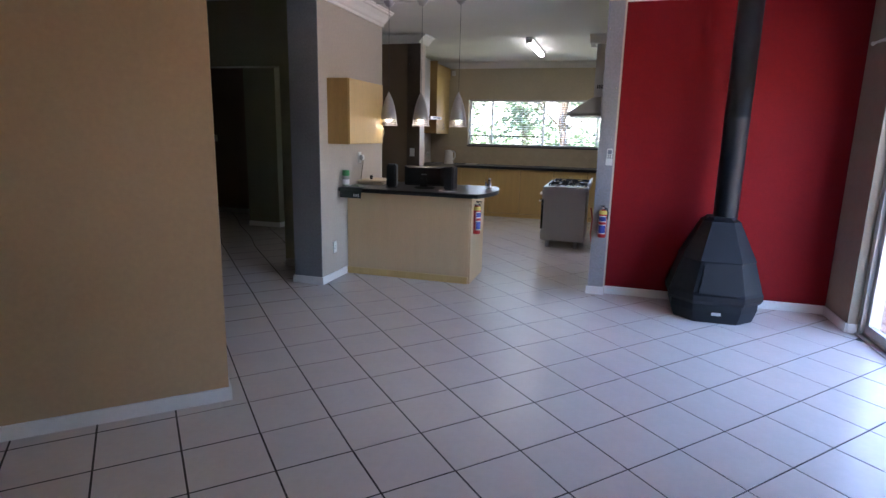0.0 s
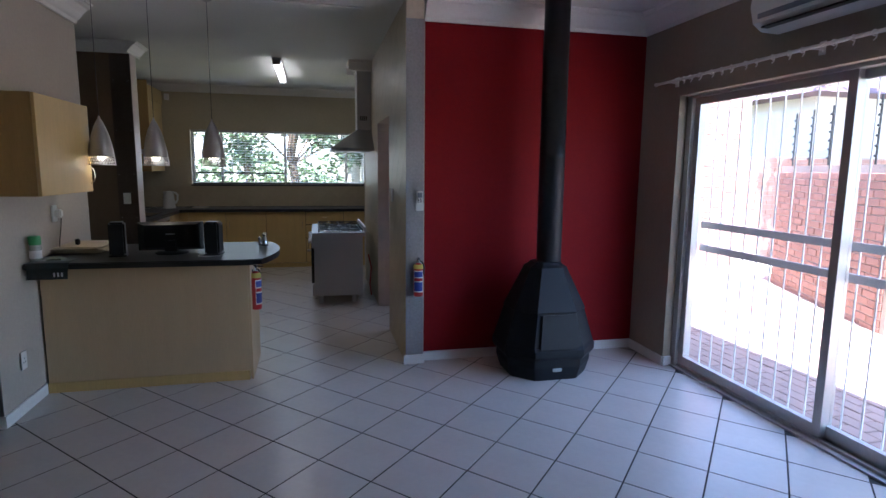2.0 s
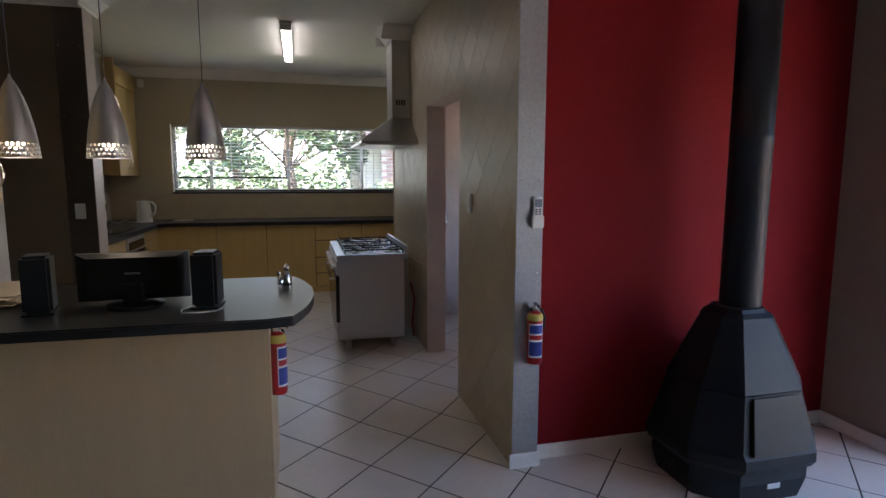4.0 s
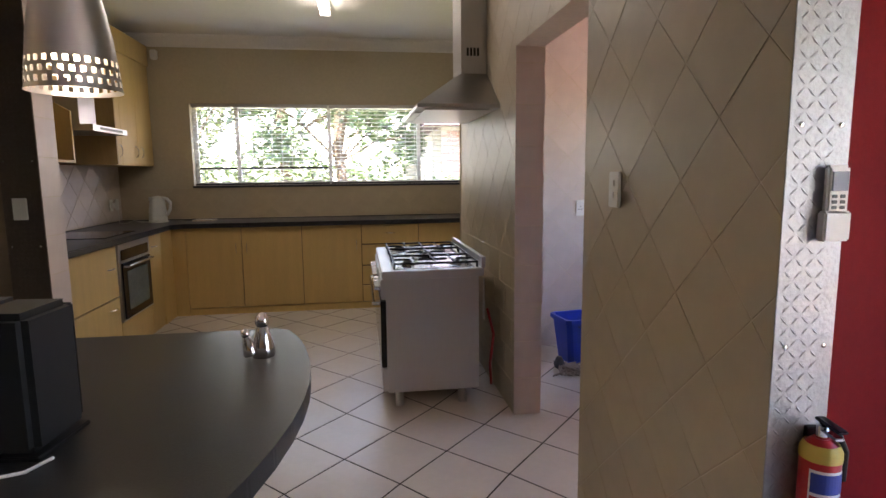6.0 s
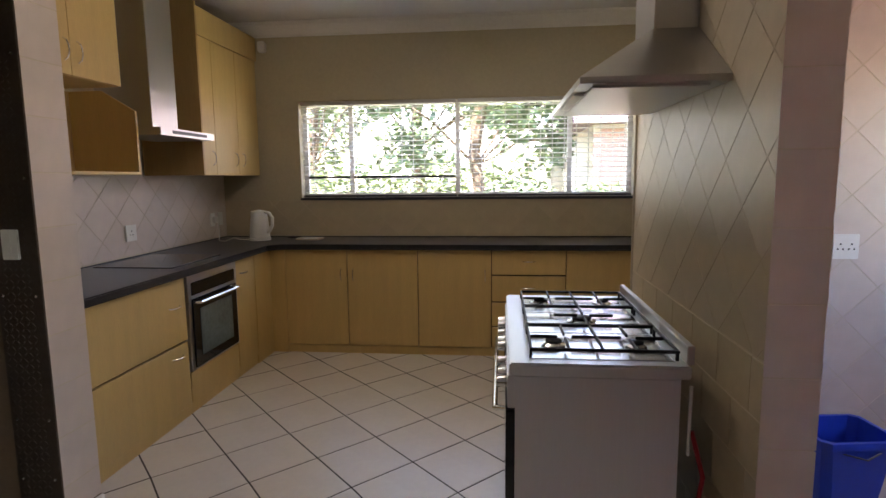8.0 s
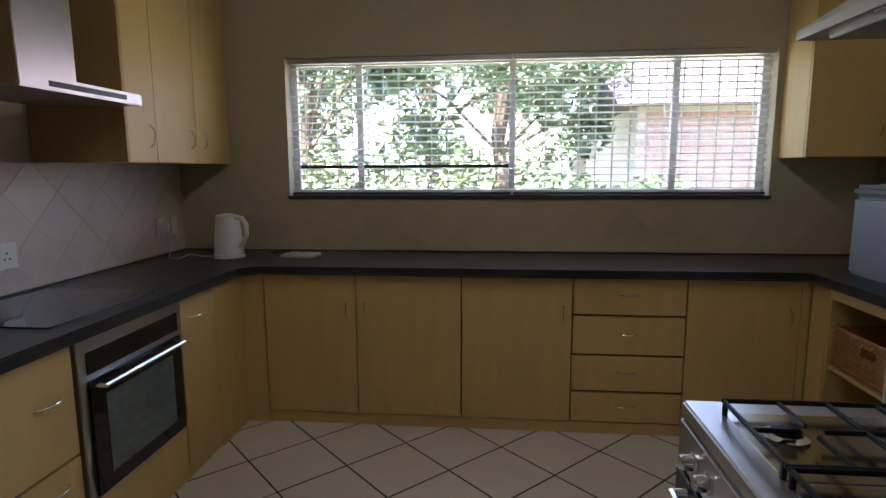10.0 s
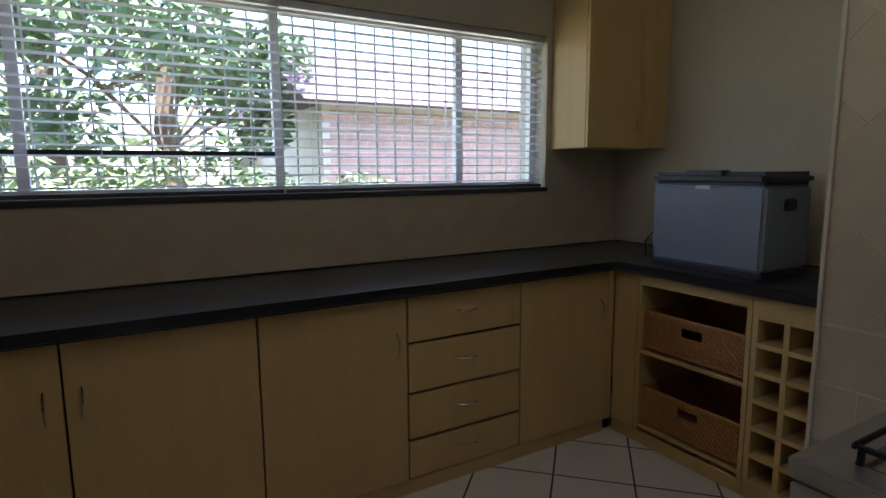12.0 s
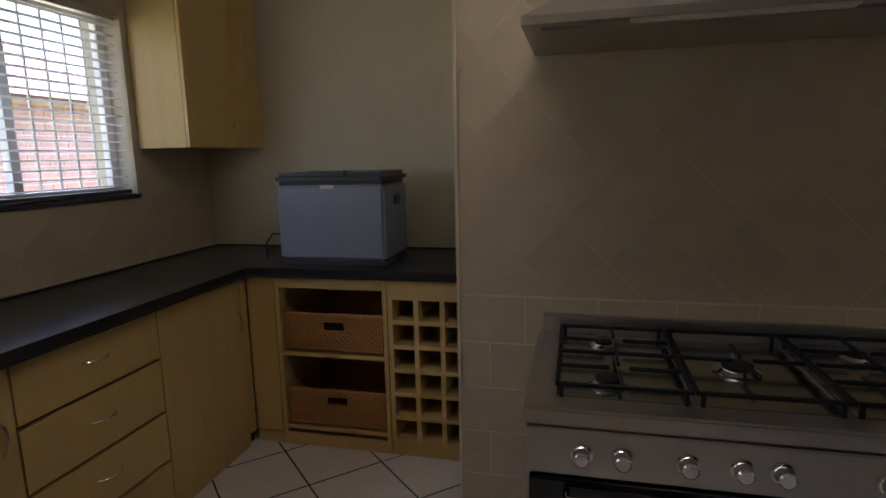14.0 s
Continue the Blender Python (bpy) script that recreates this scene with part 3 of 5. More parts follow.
part("drawer", slab(RXF - 0.006, RXF + 0.02, RY0 + 0.01, RY1 - 0.01, 0.095, 0.23, 0.003), STEEL, range_)
part("door_handle", tube([(RXF - 0.01, RY0 + 0.1, RZ - 0.205), (RXF - 0.05, RY0 + 0.1, RZ - 0.205), (RXF - 0.05, RY1 - 0.1, RZ - 0.205), (RXF - 0.01, RY1 - 0.1, RZ - 0.205)], 0.01, 10), CHROME, range_, "chrome bar handle", True)
part("side_rail", tube([(RXB - 0.005, RY0 - 0.012, RZ - 0.3), (RXB - 0.005, RY0 - 0.02, RZ - 0.06)], 0.006, 8), STEEL, range_)
knob = mesh_of("knob", lathe([(0.026, 0), (0.026, 0.006), (0.021, 0.008), (0.019, 0.034), (0.015, 0.038)], 18), CHROME, True)
for y in (0.13, 0.22, 0.36, 0.47, 0.55, 0.75, 0.88, 0.97):
    k = new("knob", knob)
    k.parent = range_
    k.matrix_local = pose(RXF - 0.006, RY1 - y * 1.03, RZ - 0.105, 0, -90, 0)
PANX = (RXF + 0.075, RXB - 0.03)
for i in range(3):
    y0 = RY0 + 0.045 + i * 0.33
    y1 = y0 + 0.318
    part("burner_pan", slab(PANX[0], PANX[1] - 0.01, y0, y1, RZ - 0.002, RZ + 0.003, 0.002), HOBSTEEL, range_, "pressed stainless burner well")
    grid = part("pan_support", slab(PANX[0] - 0.005, PANX[1] + 0.005, y0 - 0.005, y0 + 0.005, RZ + 0.028, RZ + 0.04, 0.002, 1), IRON, range_, "black cast-iron pan support")
    z = RZ + 0.028
    xm, ym = (PANX[0] + PANX[1]) / 2, (y0 + y1) / 2
    ribs = [(PANX[0], y1, PANX[1], y1), (PANX[0], y0 + 0.01, PANX[0], y1 - 0.01), (PANX[1], y0 + 0.01, PANX[1], y1 - 0.01)]
    # fingers reach in over each burner and stop short of its cap
    for xc in ((xm,) if i == 1 else (PANX[0] + 0.13, PANX[1] - 0.13)):
        ribs += [(xc, y0 + 0.01, xc, ym - 0.03), (xc, ym + 0.03, xc, y1 - 0.01), (xc - 0.12, ym, xc - 0.03, ym), (xc + 0.03, ym, xc + 0.12, ym)]
    if i != 1:
        ribs.append((xm, y0 + 0.01, xm, y1 - 0.01))
    for xa, ya, xb, yb in ribs:
        part("rib", slab(xa - 0.0045, xb + 0.0045, ya - 0.0045, yb + 0.0045, z, z + 0.012, 0.002, 1), IRON, grid)
    for xa in PANX:
        for ya in (y0 + 0.012, y1 - 0.012):
            part("foot", slab(xa - 0.005, xa + 0.005, ya - 0.005, ya + 0.005, RZ, z + 0.002, 0), IRON, grid)
burner = mesh_of("burner", lathe([(0.045, 0), (0.05, 0.006), (0.036, 0.012), (0.036, 0.014), (0.032, 0.015)], 20), CHROME, True)
cap_mesh = mesh_of("burner_cap", lathe([(0.033, 0.015), (0.033, 0.021), (0.028, 0.0245), (0.004, 0.026)], 20), IRON, True)
for x, y, s in ((-0.27, RY0 + 0.2, 0.9), (0.03, RY0 + 0.2, 0.8), (-0.12, (RY0 + RY1) / 2, 1.25), (-0.27, RY1 - 0.2, 1.0), (0.03, RY1 - 0.2, 0.8)):
    b = new("burner", burner)
    b.parent = range_
    b.matrix_local = pose(x, y, RZ + 0.003) @ Matrix.Diagonal((s, s, 1, 1))
    c = new("burner_cap", cap_mesh)
    c.parent = b
    tagged(c, "black enamelled burner cap")
single("gas_bottle_hose", tube([(0.2, 6.34, 0.55), (0.23, 6.3, 0.4), (0.215, 6.33, 0.2), (0.24, 6.4, 0.05)], 0.009, 8), REDM, "orange-red gas hose hanging behind the range", "hose", smooth=True)

# ---- range hood over it ----
HZ = 1.742
hood = thing("range_hood", pose(0, 0, HZ), "brushed steel pyramid extractor hood on the tiled wall", "extractor hood")
x0, x1, y0, y1 = -0.205, XT - 0.004, 6.36, 7.38
part("canopy", loft([[(x0, y0, 0.0), (x1, y0, 0.0), (x1, y1, 0.0), (x0, y1, 0.0)], [(x0, y0, 0.022), (x1, y0, 0.022), (x1, y1, 0.022), (x0, y1, 0.022)], [(0.11, 6.70, 0.25), (x1, 6.70, 0.25), (x1, 7.02, 0.25), (0.11, 7.02, 0.25)]]), STEEL, hood)
part("flue", slab(0.115, XT - 0.004, 6.705, 7.015, 0.25, CZ - 0.1 - HZ, 0.002), STEEL, hood, "square steel flue")
part("filter", slab(x0 + 0.05, x1 - 0.05, y0 + 0.05, y1 - 0.05, -0.008, 0.002, 0.002), STEEL, hood, "perforated filter")
part("lamp_cover", slab(x0 + 0.012, x0 + 0.05, y0 + 0.25, y0 + 0.75, -0.006, 0.002, 0.002), WHITEP, hood)
for k in range(4):
    part("vent_slot", slab(0.150 + 0.022 * k, 0.165 + 0.022 * k, 6.7025, 6.7055, 0.36, 0.41, 0), BLACKP, hood)
cornice("cornice_flue", [((0.115, 6.705), (0.115, 7.015), (-1, 0)), ((0.02, 6.705), (XT, 6.705), (0, -1)), ((0.02, 7.015), (XT, 7.015), (0, 1))], "cream cornice wrapped round the flue top")

# ---- black cone stove on the red wall ----
SX, SY = 1.315, 3.80


def ngon(ax, ay, cut, z, cy=SY, cx=SX):
    return [(cx - ax, cy + ay - cut, z), (cx - ax, cy - ay + cut, z), (cx - ax + cut, cy - ay, z), (cx + ax - cut, cy - ay, z), (cx + ax, cy - ay + cut, z), (cx + ax, cy + ay - cut, z), (cx + ax - cut, cy + ay, z), (cx - ax + cut, cy + ay, z)]


stove = thing("cone_stove", pose(0, 0, 0), "black cast-iron cone wood stove with a tall flue pipe", "stove")
part("base", loft([ngon(0.30, 0.27, 0.14, 0.0), ngon(0.33, 0.29, 0.15, 0.10), ngon(0.33, 0.29, 0.15, 0.165)]), IRON, stove)
part("skirt", loft([ngon(0.345, 0.305, 0.16, 0.160), ngon(0.36, 0.325, 0.17, 0.19), ngon(0.36, 0.325, 0.17, 0.235), ngon(0.35, 0.305, 0.16, 0.26), ngon(0.28, 0.25, 0.13, 0.50)]), IRON, stove)
part("cone", loft([ngon(0.283, 0.252, 0.13, 0.497), ngon(0.285, 0.255, 0.13, 0.505), ngon(0.15, 0.14, 0.066, 0.80), ngon(0.145, 0.135, 0.063, 0.815), ngon(0.11, 0.11, 0.045, 0.835), ngon(0.10, 0.10, 0.04, 0.85)]), IRON, stove)
part("flue_pipe", lathe([(0.093, 0.83), (0.093, 1.62), (0.0945, 1.622), (0.0945, 1.66), (0.093, 1.662), (0.093, CZ)], 28, SX + 0.035, SY + 0.02), IRON, stove, smooth=True)
part("fire_door", loft([[(SX - 0.15, SY - 0.318, 0.25), (SX + 0.15, SY - 0.318, 0.25), (SX + 0.12, SY - 0.262, 0.49), (SX - 0.12, SY - 0.262, 0.49)], [(SX - 0.15, SY - 0.328, 0.252), (SX + 0.15, SY - 0.328, 0.252), (SX + 0.12, SY - 0.272, 0.492), (SX - 0.12, SY - 0.272, 0.492)]]), IRON, stove)
part("nameplate", slab(SX - 0.035, SX + 0.035, SY - 0.294, SY - 0.288, 0.07, 0.095, 0.002), ALU, stove, "worn oval maker's plate")

# ---- split air conditioner and curtain rod ----
ac = thing("air_conditioner", pose(0.0, -0.03, 0.06), "white split air-conditioner unit on the taupe wall", "air conditioner")
prof = [(EX, 2.56), (EX - 0.14, 2.57), (EX - 0.19, 2.53), (EX - 0.205, 2.42), (EX - 0.18, 2.33), (EX - 0.12, 2.29), (EX, 2.285)]
part("casing", loft([[(x, y, z) for x, z in prof] for y in (1.90, 1.915, 2.785, 2.80)]), WHITEP, ac, smooth=True)
part("outlet", slab(EX - 0.178, EX - 0.13, 1.96, 2.74, 2.296, 2.306, 0.002), BLACKP, ac, "dark air outlet").matrix_local = Matrix.Identity(4)
part("louvre", slab(EX - 0.198, EX - 0.192, 1.95, 2.75, 2.345, 2.375, 0.002), GREYP, ac)
rod = thing("curtain_rod", pose(0, 0, 0), "thin white curtain rod with loose rings above the door", "curtain rod")
part("rod", tube([(2.22, 0.9, 2.205), (2.22, 3.86, 2.205)], 0.010, 10), WHITEP, rod)
part("finial", lathe([(0.008, -0.02), (0.016, 0), (0.008, 0.02)], 10), WHITEP, rod).matrix_local = pose(2.22, 3.87, 2.205, 90)
for y in (1.0, 2.45, 3.7):
    part("bracket", boxes((2.22, EX, y - 0.008, y + 0.008, 2.195, 2.211), (EX - 0.006, EX - 0.001, y - 0.02, y + 0.02, 2.17, 2.24)), WHITEP, rod)
ringm = mesh_of("ring", tube([(0.015 * math.cos(a * math.pi / 5), 0, 0.015 * math.sin(a * math.pi / 5)) for a in range(11)] + [(0.014, 0, -0.02), (0.0, 0.0, -0.035)], 0.003, 5), WHITEP)
rr = random.Random(3)
for k in range(26):
    o = new("ring", ringm)
    o.parent = rod
    o.matrix_local = pose(2.22, 1.05 + k * 0.104 + rr.uniform(-0.03, 0.03), 2.203, 0, rr.uniform(-8, 8), rr.uniform(-20, 20))


# ---- checker-plate corner guards ----
def guard(x0, x1, y, z1, label, z0=SK, metal=PLATE):
    g = thing("corner_guard", pose(0, 0, 0), label, "metal plate")
    part("plate", slab(x0, x1, y - 0.004, y - 0.0005, z0, z1, 0.001, 1), metal, g)
    bm = bmesh.new()
    nx = int((x1 - x0 - 0.02) / 0.024)
    for j in range(int((z1 - z0 - 0.02) / 0.024)):
        for i in range(nx):
            cx, cz = x0 + 0.02 + 0.024 * i, z0 + 0.02 + 0.024 * j
            s = 1 if (i + j) % 2 else -1
            a, b = Vector((0.009, 0, 0.009 * s)), Vector((0.002, 0, -0.002 * s))
            c = Vector((cx, y - 0.004, cz))
            t = c + Vector((0, -0.0016, 0))
            v = [bm.verts.new(c + k) for k in (-a, b, a, -b)]
            w = bm.verts.new(t)
            for k in range(4):
                bm.faces.new((v[k], v[(k + 1) % 4], w))
    tagged(part("treads", bm, metal, g), kind="stuff")
    sm = mesh_of("screw", lathe([(0.006, 0), (0.005, 0.003), (0.001, 0.004)], 10), CHROME, True)
    for z in (0.25, 0.5, 1.0, 1.45, 1.9, 2.4):
        for x in (x0 + 0.025, x1 - 0.025):
            if z < z1:
                o = new("screw", sm)
                o.parent = g
                o.matrix_local = pose(x, y - 0.004, z, 90)
    return g


guard(XT - 0.004, 0.419, 4.09, 2.63, "silver checker-plate guard on the tiled wall's end")
guard(-2.5, -2.2, 3.452, CZ - 0.15, "bluish checker-plate guard on the bar wall's end")
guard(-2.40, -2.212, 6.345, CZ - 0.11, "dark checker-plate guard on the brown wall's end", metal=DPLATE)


# ---- pendants ----
def pendant(x, y, z):
    p = thing("pendant_lamp", pose(x, y, z), "brushed-steel bullet pendant lamp, lit, with pierced rim", "pendant lamp", group="pendants over the bar")
    prof = [(0.096, 0.0), (0.094, 0.010), (0.0935, 0.022), (0.092, 0.030), (0.0915, 0.042), (0.090, 0.050), (0.089, 0.062), (0.0875, 0.070), (0.083, 0.11), (0.074, 0.16), (0.062, 0.21), (0.046, 0.26), (0.026, 0.305), (0.008, 0.335), (0.004, 0.35)]
    n = 56
    bm = bmesh.new()
    rings = [[bm.verts.new((r * math.cos(2 * math.pi * i / n), r * math.sin(2 * math.pi * i / n), h)) for i in range(n)] for r, h in [(0.94 * r, h) for r, h in prof]]
    for k, (a, b) in enumerate(zip(rings, rings[1:])):
        for i in range(n):
            if k in (1, 3, 5) and i % 2 == (k // 2) % 2:
                continue
            bm.faces.new((a[i], a[(i + 1) % n], b[(i + 1) % n], b[i]))
    part("shade", bm, STEEL, p, "brushed steel shade with three rows of holes", True)
    part("bulb", lathe([(0.004, 0.035), (0.03, 0.05), (0.036, 0.075), (0.028, 0.105), (0.014, 0.135)], 16), BULB, p, "glowing bulb", True)
    part("cable", tube([(0, 0, 0.345), (0, 0, CZ - z - 0.05)], 0.0022, 6), DGREYP, p)
    part("ceiling_cup", lathe([(0.006, CZ - z - 0.062), (0.03, CZ - z - 0.05), (0.052, CZ - z - 0.02), (0.057, CZ - z)], 20), STEEL, p, smooth=True)
    lamp = bpy.data.lights.new("bulb_light", "POINT")
    lamp.energy, lamp.color, lamp.shadow_soft_size = PENDANT_W, (1.0, 0.86, 0.66), 0.03
    o = new("bulb_light", lamp)
    o.matrix_world = pose(x, y, z + 0.01)
    return p


for x, y in ((-1.895, 4.40), (-1.535, 4.40), (-1.135, 4.40)):
    pendant(x, y, 1.54)

tubelight = thing("tube_light", pose(-0.79, 7.46, CZ, 0, 0, 0), "fluorescent ceiling light with a white diffuser, lit", "ceiling light")
part("base", slab(-0.05, 0.05, -0.72, 0.72, -0.03, 0.0, 0.004), WHITEP, tubelight)
part("diffuser", slab(-0.036, 0.036, -0.70, 0.70, -0.072, -0.031, 0.012), TUBE, tubelight, "glowing diffuser")
part("end_cap", slab(-0.045, 0.045, -0.725, -0.70, -0.078, -0.028, 0.004), ALU, tubelight)
part("end_cap", slab(-0.045, 0.045, 0.70, 0.725, -0.078, -0.028, 0.004), ALU, tubelight)
_t = bpy.data.lights.new("tube_light_glow", "AREA")
_t.shape, _t.size, _t.size_y, _t.energy, _t.color = "RECTANGLE", 0.07, 1.38, TUBE_W, (1.0, 0.95, 0.85)
new("tube_light_glow", _t).matrix_world = pose(-0.79, 7.46, CZ - 0.08)

# ---- kitchen cabinets ----
WT = 0.910   # worktop height
CT = 0.865   # cabinet top


def cabinet(name, at, w, d, z0, z1, fronts, label, cat="cabinet", plinth=True, group="", body=True):
    """A unit with its front at y = 0. fronts: (x0, x1, z0, z1, kind, handle place)."""
    c = thing(name, at, label, cat, group)
    if body:
        # body colour carries the shade seen between the fronts
        part("body", boxes((0, w, 0.026, d, z0, z1)), GAPSHADE, c, "carcass coloured near-black as the shade in the gaps between fronts")
    if plinth:
        part("plinth", boxes((0, w, 0.012, 0.03, 0, z0 - 0.004)), WOOD, c)
    for x0, x1, a, b, kind, hx, hz in fronts:
        f = part(kind, slab(x0 + 0.0034, x1 - 0.0034, 0, 0.019, a + 0.0034, b - 0.0034, 0.0012, 1), WOOD, c)
        if hx is not None:
            o = part("handle", bow(0.105, 0.026, "x" if kind == "drawer" else "z"), CHROME, f, "thin bow handle", True)
            o.location = (hx, 0, hz)
    return c


KZ = 0.068
xs = (-2.225, -1.706, -1.127, -0.538, 0.042, 0.60)
FYF = 8.79
lab = "maple-laminate base cabinet under the kitchen window"
cabinet("base_cabinet", pose(xs[0], FYF, 0), xs[1] - xs[0], 0.55, KZ, CT, [(0, xs[1] - xs[0], KZ, CT, "door", xs[1] - xs[0] - 0.05, 0.66)], lab, group="base cabinets under the window")
cabinet("base_cabinet", pose(xs[1], FYF, 0), xs[2] - xs[1], 0.55, KZ, CT, [(0, xs[2] - xs[1], KZ, CT, "door", 0.05, 0.66)], lab, group="base cabinets under the window")
cabinet("base_cabinet", pose(xs[2], FYF, 0), xs[3] - xs[2], 0.55, KZ, CT, [(0, xs[3] - xs[2], KZ, CT, "door", xs[3] - xs[2] - 0.05, 0.66)], lab, group="base cabinets under the window")
w = xs[4] - xs[3]
zs = (KZ, 0.243, 0.446, 0.662, CT)
cabinet("drawer_cabinet", pose(xs[3], FYF, 0), w, 0.55, KZ, CT, [(0, w, a + 0.003, b - 0.003, "drawer", w / 2, (a + b) / 2 + 0.01) for a, b in zip(zs, zs[1:])], "maple-laminate cabinet with four drawers", "drawers")
cabinet("base_cabinet", pose(xs[4], FYF, 0), xs[5] - xs[4], 0.55, KZ, CT, [(0, xs[5] - xs[4], KZ, CT, "door", xs[5] - xs[4] - 0.05, 0.66)], lab, group="base cabinets under the window")
single("corner_filler", slab(-2.352, -2.227, FYF + 0.001, FYF + 0.02, 0, CT, 0.001, 1), WOOD, "maple-laminate corner filler panel", "cabinet panel")
# west run
L0 = -2.35
cabinet("pan_drawer_cabinet", pose(L0, 6.56, 0, 0, 0, 90), 0.97, 0.62, KZ, CT, [(0, 0.97, KZ, 0.47, "drawer", 0.85, 0.40), (0, 0.97, 0.475, CT, "drawer", 0.85, 0.70)], "maple-laminate cabinet with two deep pan drawers", "drawers")
cabinet("oven_cabinet", pose(L0, 7.532, 0, 0, 0, 90), 0.636, 0.62, KZ, CT, [(0, 0.636, KZ, 0.265, "panel", None, 0)], "maple-laminate housing round a built-in oven", group="")
cabinet("base_cabinet", pose(L0, 8.17, 0, 0, 0, 90), 0.32, 0.62, KZ, CT, [(0, 0.32, KZ, CT, "drawer", 0.12, 0.76)], "narrow maple-laminate base cabinet beside the oven")
single("corner_filler", slab(L0 - 0.019, L0, 8.492, FYF, 0, CT, 0.001, 1), WOOD, "maple-laminate corner filler panel", "cabinet panel")
oven = thing("built_in_oven", pose(L0, 7.537, 0, 0, 0, 90) @ Matrix.Diagonal((1.05, 1, 1, 1)), "stainless built-in oven with a dark glass door", "oven")
part("frame", slab(0.0, 0.595, -0.012, 0.02, 0.268, CT - 0.003, 0.003), STEEL, oven)
part("control_panel", slab(0.035, 0.56, -0.016, -0.011, 0.735, 0.815, 0.002), BLACKG, oven, "black glass control strip")
door = part("oven_door", slab(0.03, 0.565, -0.024, -0.013, 0.285, 0.715, 0.003), BLACKG, oven, "black glass door")
part("window", slab(0.10, 0.495, -0.0265, -0.0238, 0.345, 0.645, 0.002), mat("oven_glass", (0.10, 0.13, 0.12), 0.08, vary=0.3, blotch=9), door, "greenish reflective oven window")
part("handle", tube([(0.06, -0.024, 0.69), (0.06, -0.058, 0.69), (0.535, -0.058, 0.69), (0.535, -0.024, 0.69)], 0.009, 8), CHROME, door, "chrome bar handle", True)
# worktops
worktop = thing("worktop", pose(0, 0, 0), "dark charcoal laminate worktop running round the kitchen", "worktop")
part("top", prism([(LX, 6.548), (-2.325, 6.548), (-2.325, FYF - 0.12), (-2.24, FYF - 0.028), (0.62 - 0.03, FYF - 0.028), (0.62, FYF - 0.06), (0.62, 7.66), (RX, 7.66), (RX, FY), (LX, FY)], CT, WT, 0.007), WORKTOP, worktop)
UP = 0.007
part("upstand", slab(LX + 0.022, RX - 0.022, FY - 0.022, FY - 0.001, WT, WT + UP, 0.004), WORKTOP, worktop)
part("upstand", slab(LX + 0.001, LX + 0.021, 6.56, FY - 0.001, WT, WT + UP, 0.004), WORKTOP, worktop)
part("upstand", slab(RX - 0.021, RX - 0.001, 7.66, FY - 0.001, WT, WT + UP, 0.004), WORKTOP, worktop)
part("seal", slab(LX + 0.008, RX - 0.008, FY - 0.012, FY - 0.004, WT + UP, WT + UP + 0.006, 0.002), LGROUT, worktop, "pale sealant bead")
part("seal", slab(LX + 0.004, LX + 0.012, 6.56, FY - 0.012, WT + UP, WT + UP + 0.006, 0.002), LGROUT, worktop, "pale sealant bead")
part("seal", slab(RX - 0.012, RX - 0.004, 7.66, FY - 0.012, WT + UP, WT + UP + 0.006, 0.002), LGROUT, worktop, "pale sealant bead")
hob = thing("ceramic_hob", pose(0, 0, WT), "flat black ceramic hob set into the worktop", "hob")
part("glass", slab(-2.93, -2.42, 7.53, 8.12, 0.0, 0.006, 0.002), BLACKG, hob)
# east run: baskets and wine rack
cabinet("corner_cabinet", pose(0.645, FYF, 0, 0, 0, -90), 0.15, 0.6, KZ, CT, [(0, 0.15, KZ, CT, "panel", None, 0)], "narrow maple-laminate corner cabinet")
shelf = thing("basket_shelf", pose(0.645, 8.638, 0, 0, 0, -90), "maple shelf unit holding two wicker baskets", "shelf")
W1, D1 = 0.565, 0.58
part("side", slab(0, 0.02, 0, D1, KZ, CT, 0.001, 1), WOOD, shelf)
part("side", slab(W1 - 0.02, W1, 0, D1, KZ, CT, 0.001, 1), WOOD, shelf)
part("top_rail", slab(0.02, W1 - 0.02, 0, 0.02, CT - 0.055, CT, 0.001, 1), WOOD, shelf)
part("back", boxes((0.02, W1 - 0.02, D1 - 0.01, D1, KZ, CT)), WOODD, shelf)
for z in (KZ + 0.02, 0.47):
    part("shelf_board", slab(0.02, W1 - 0.02, 0.005, D1 - 0.01, z, z + 0.018, 0.001, 1), WOOD, shelf)
part("plinth", slab(0, W1, 0.012, 0.03, 0, KZ - 0.003, 0.001, 1), WOOD, shelf)


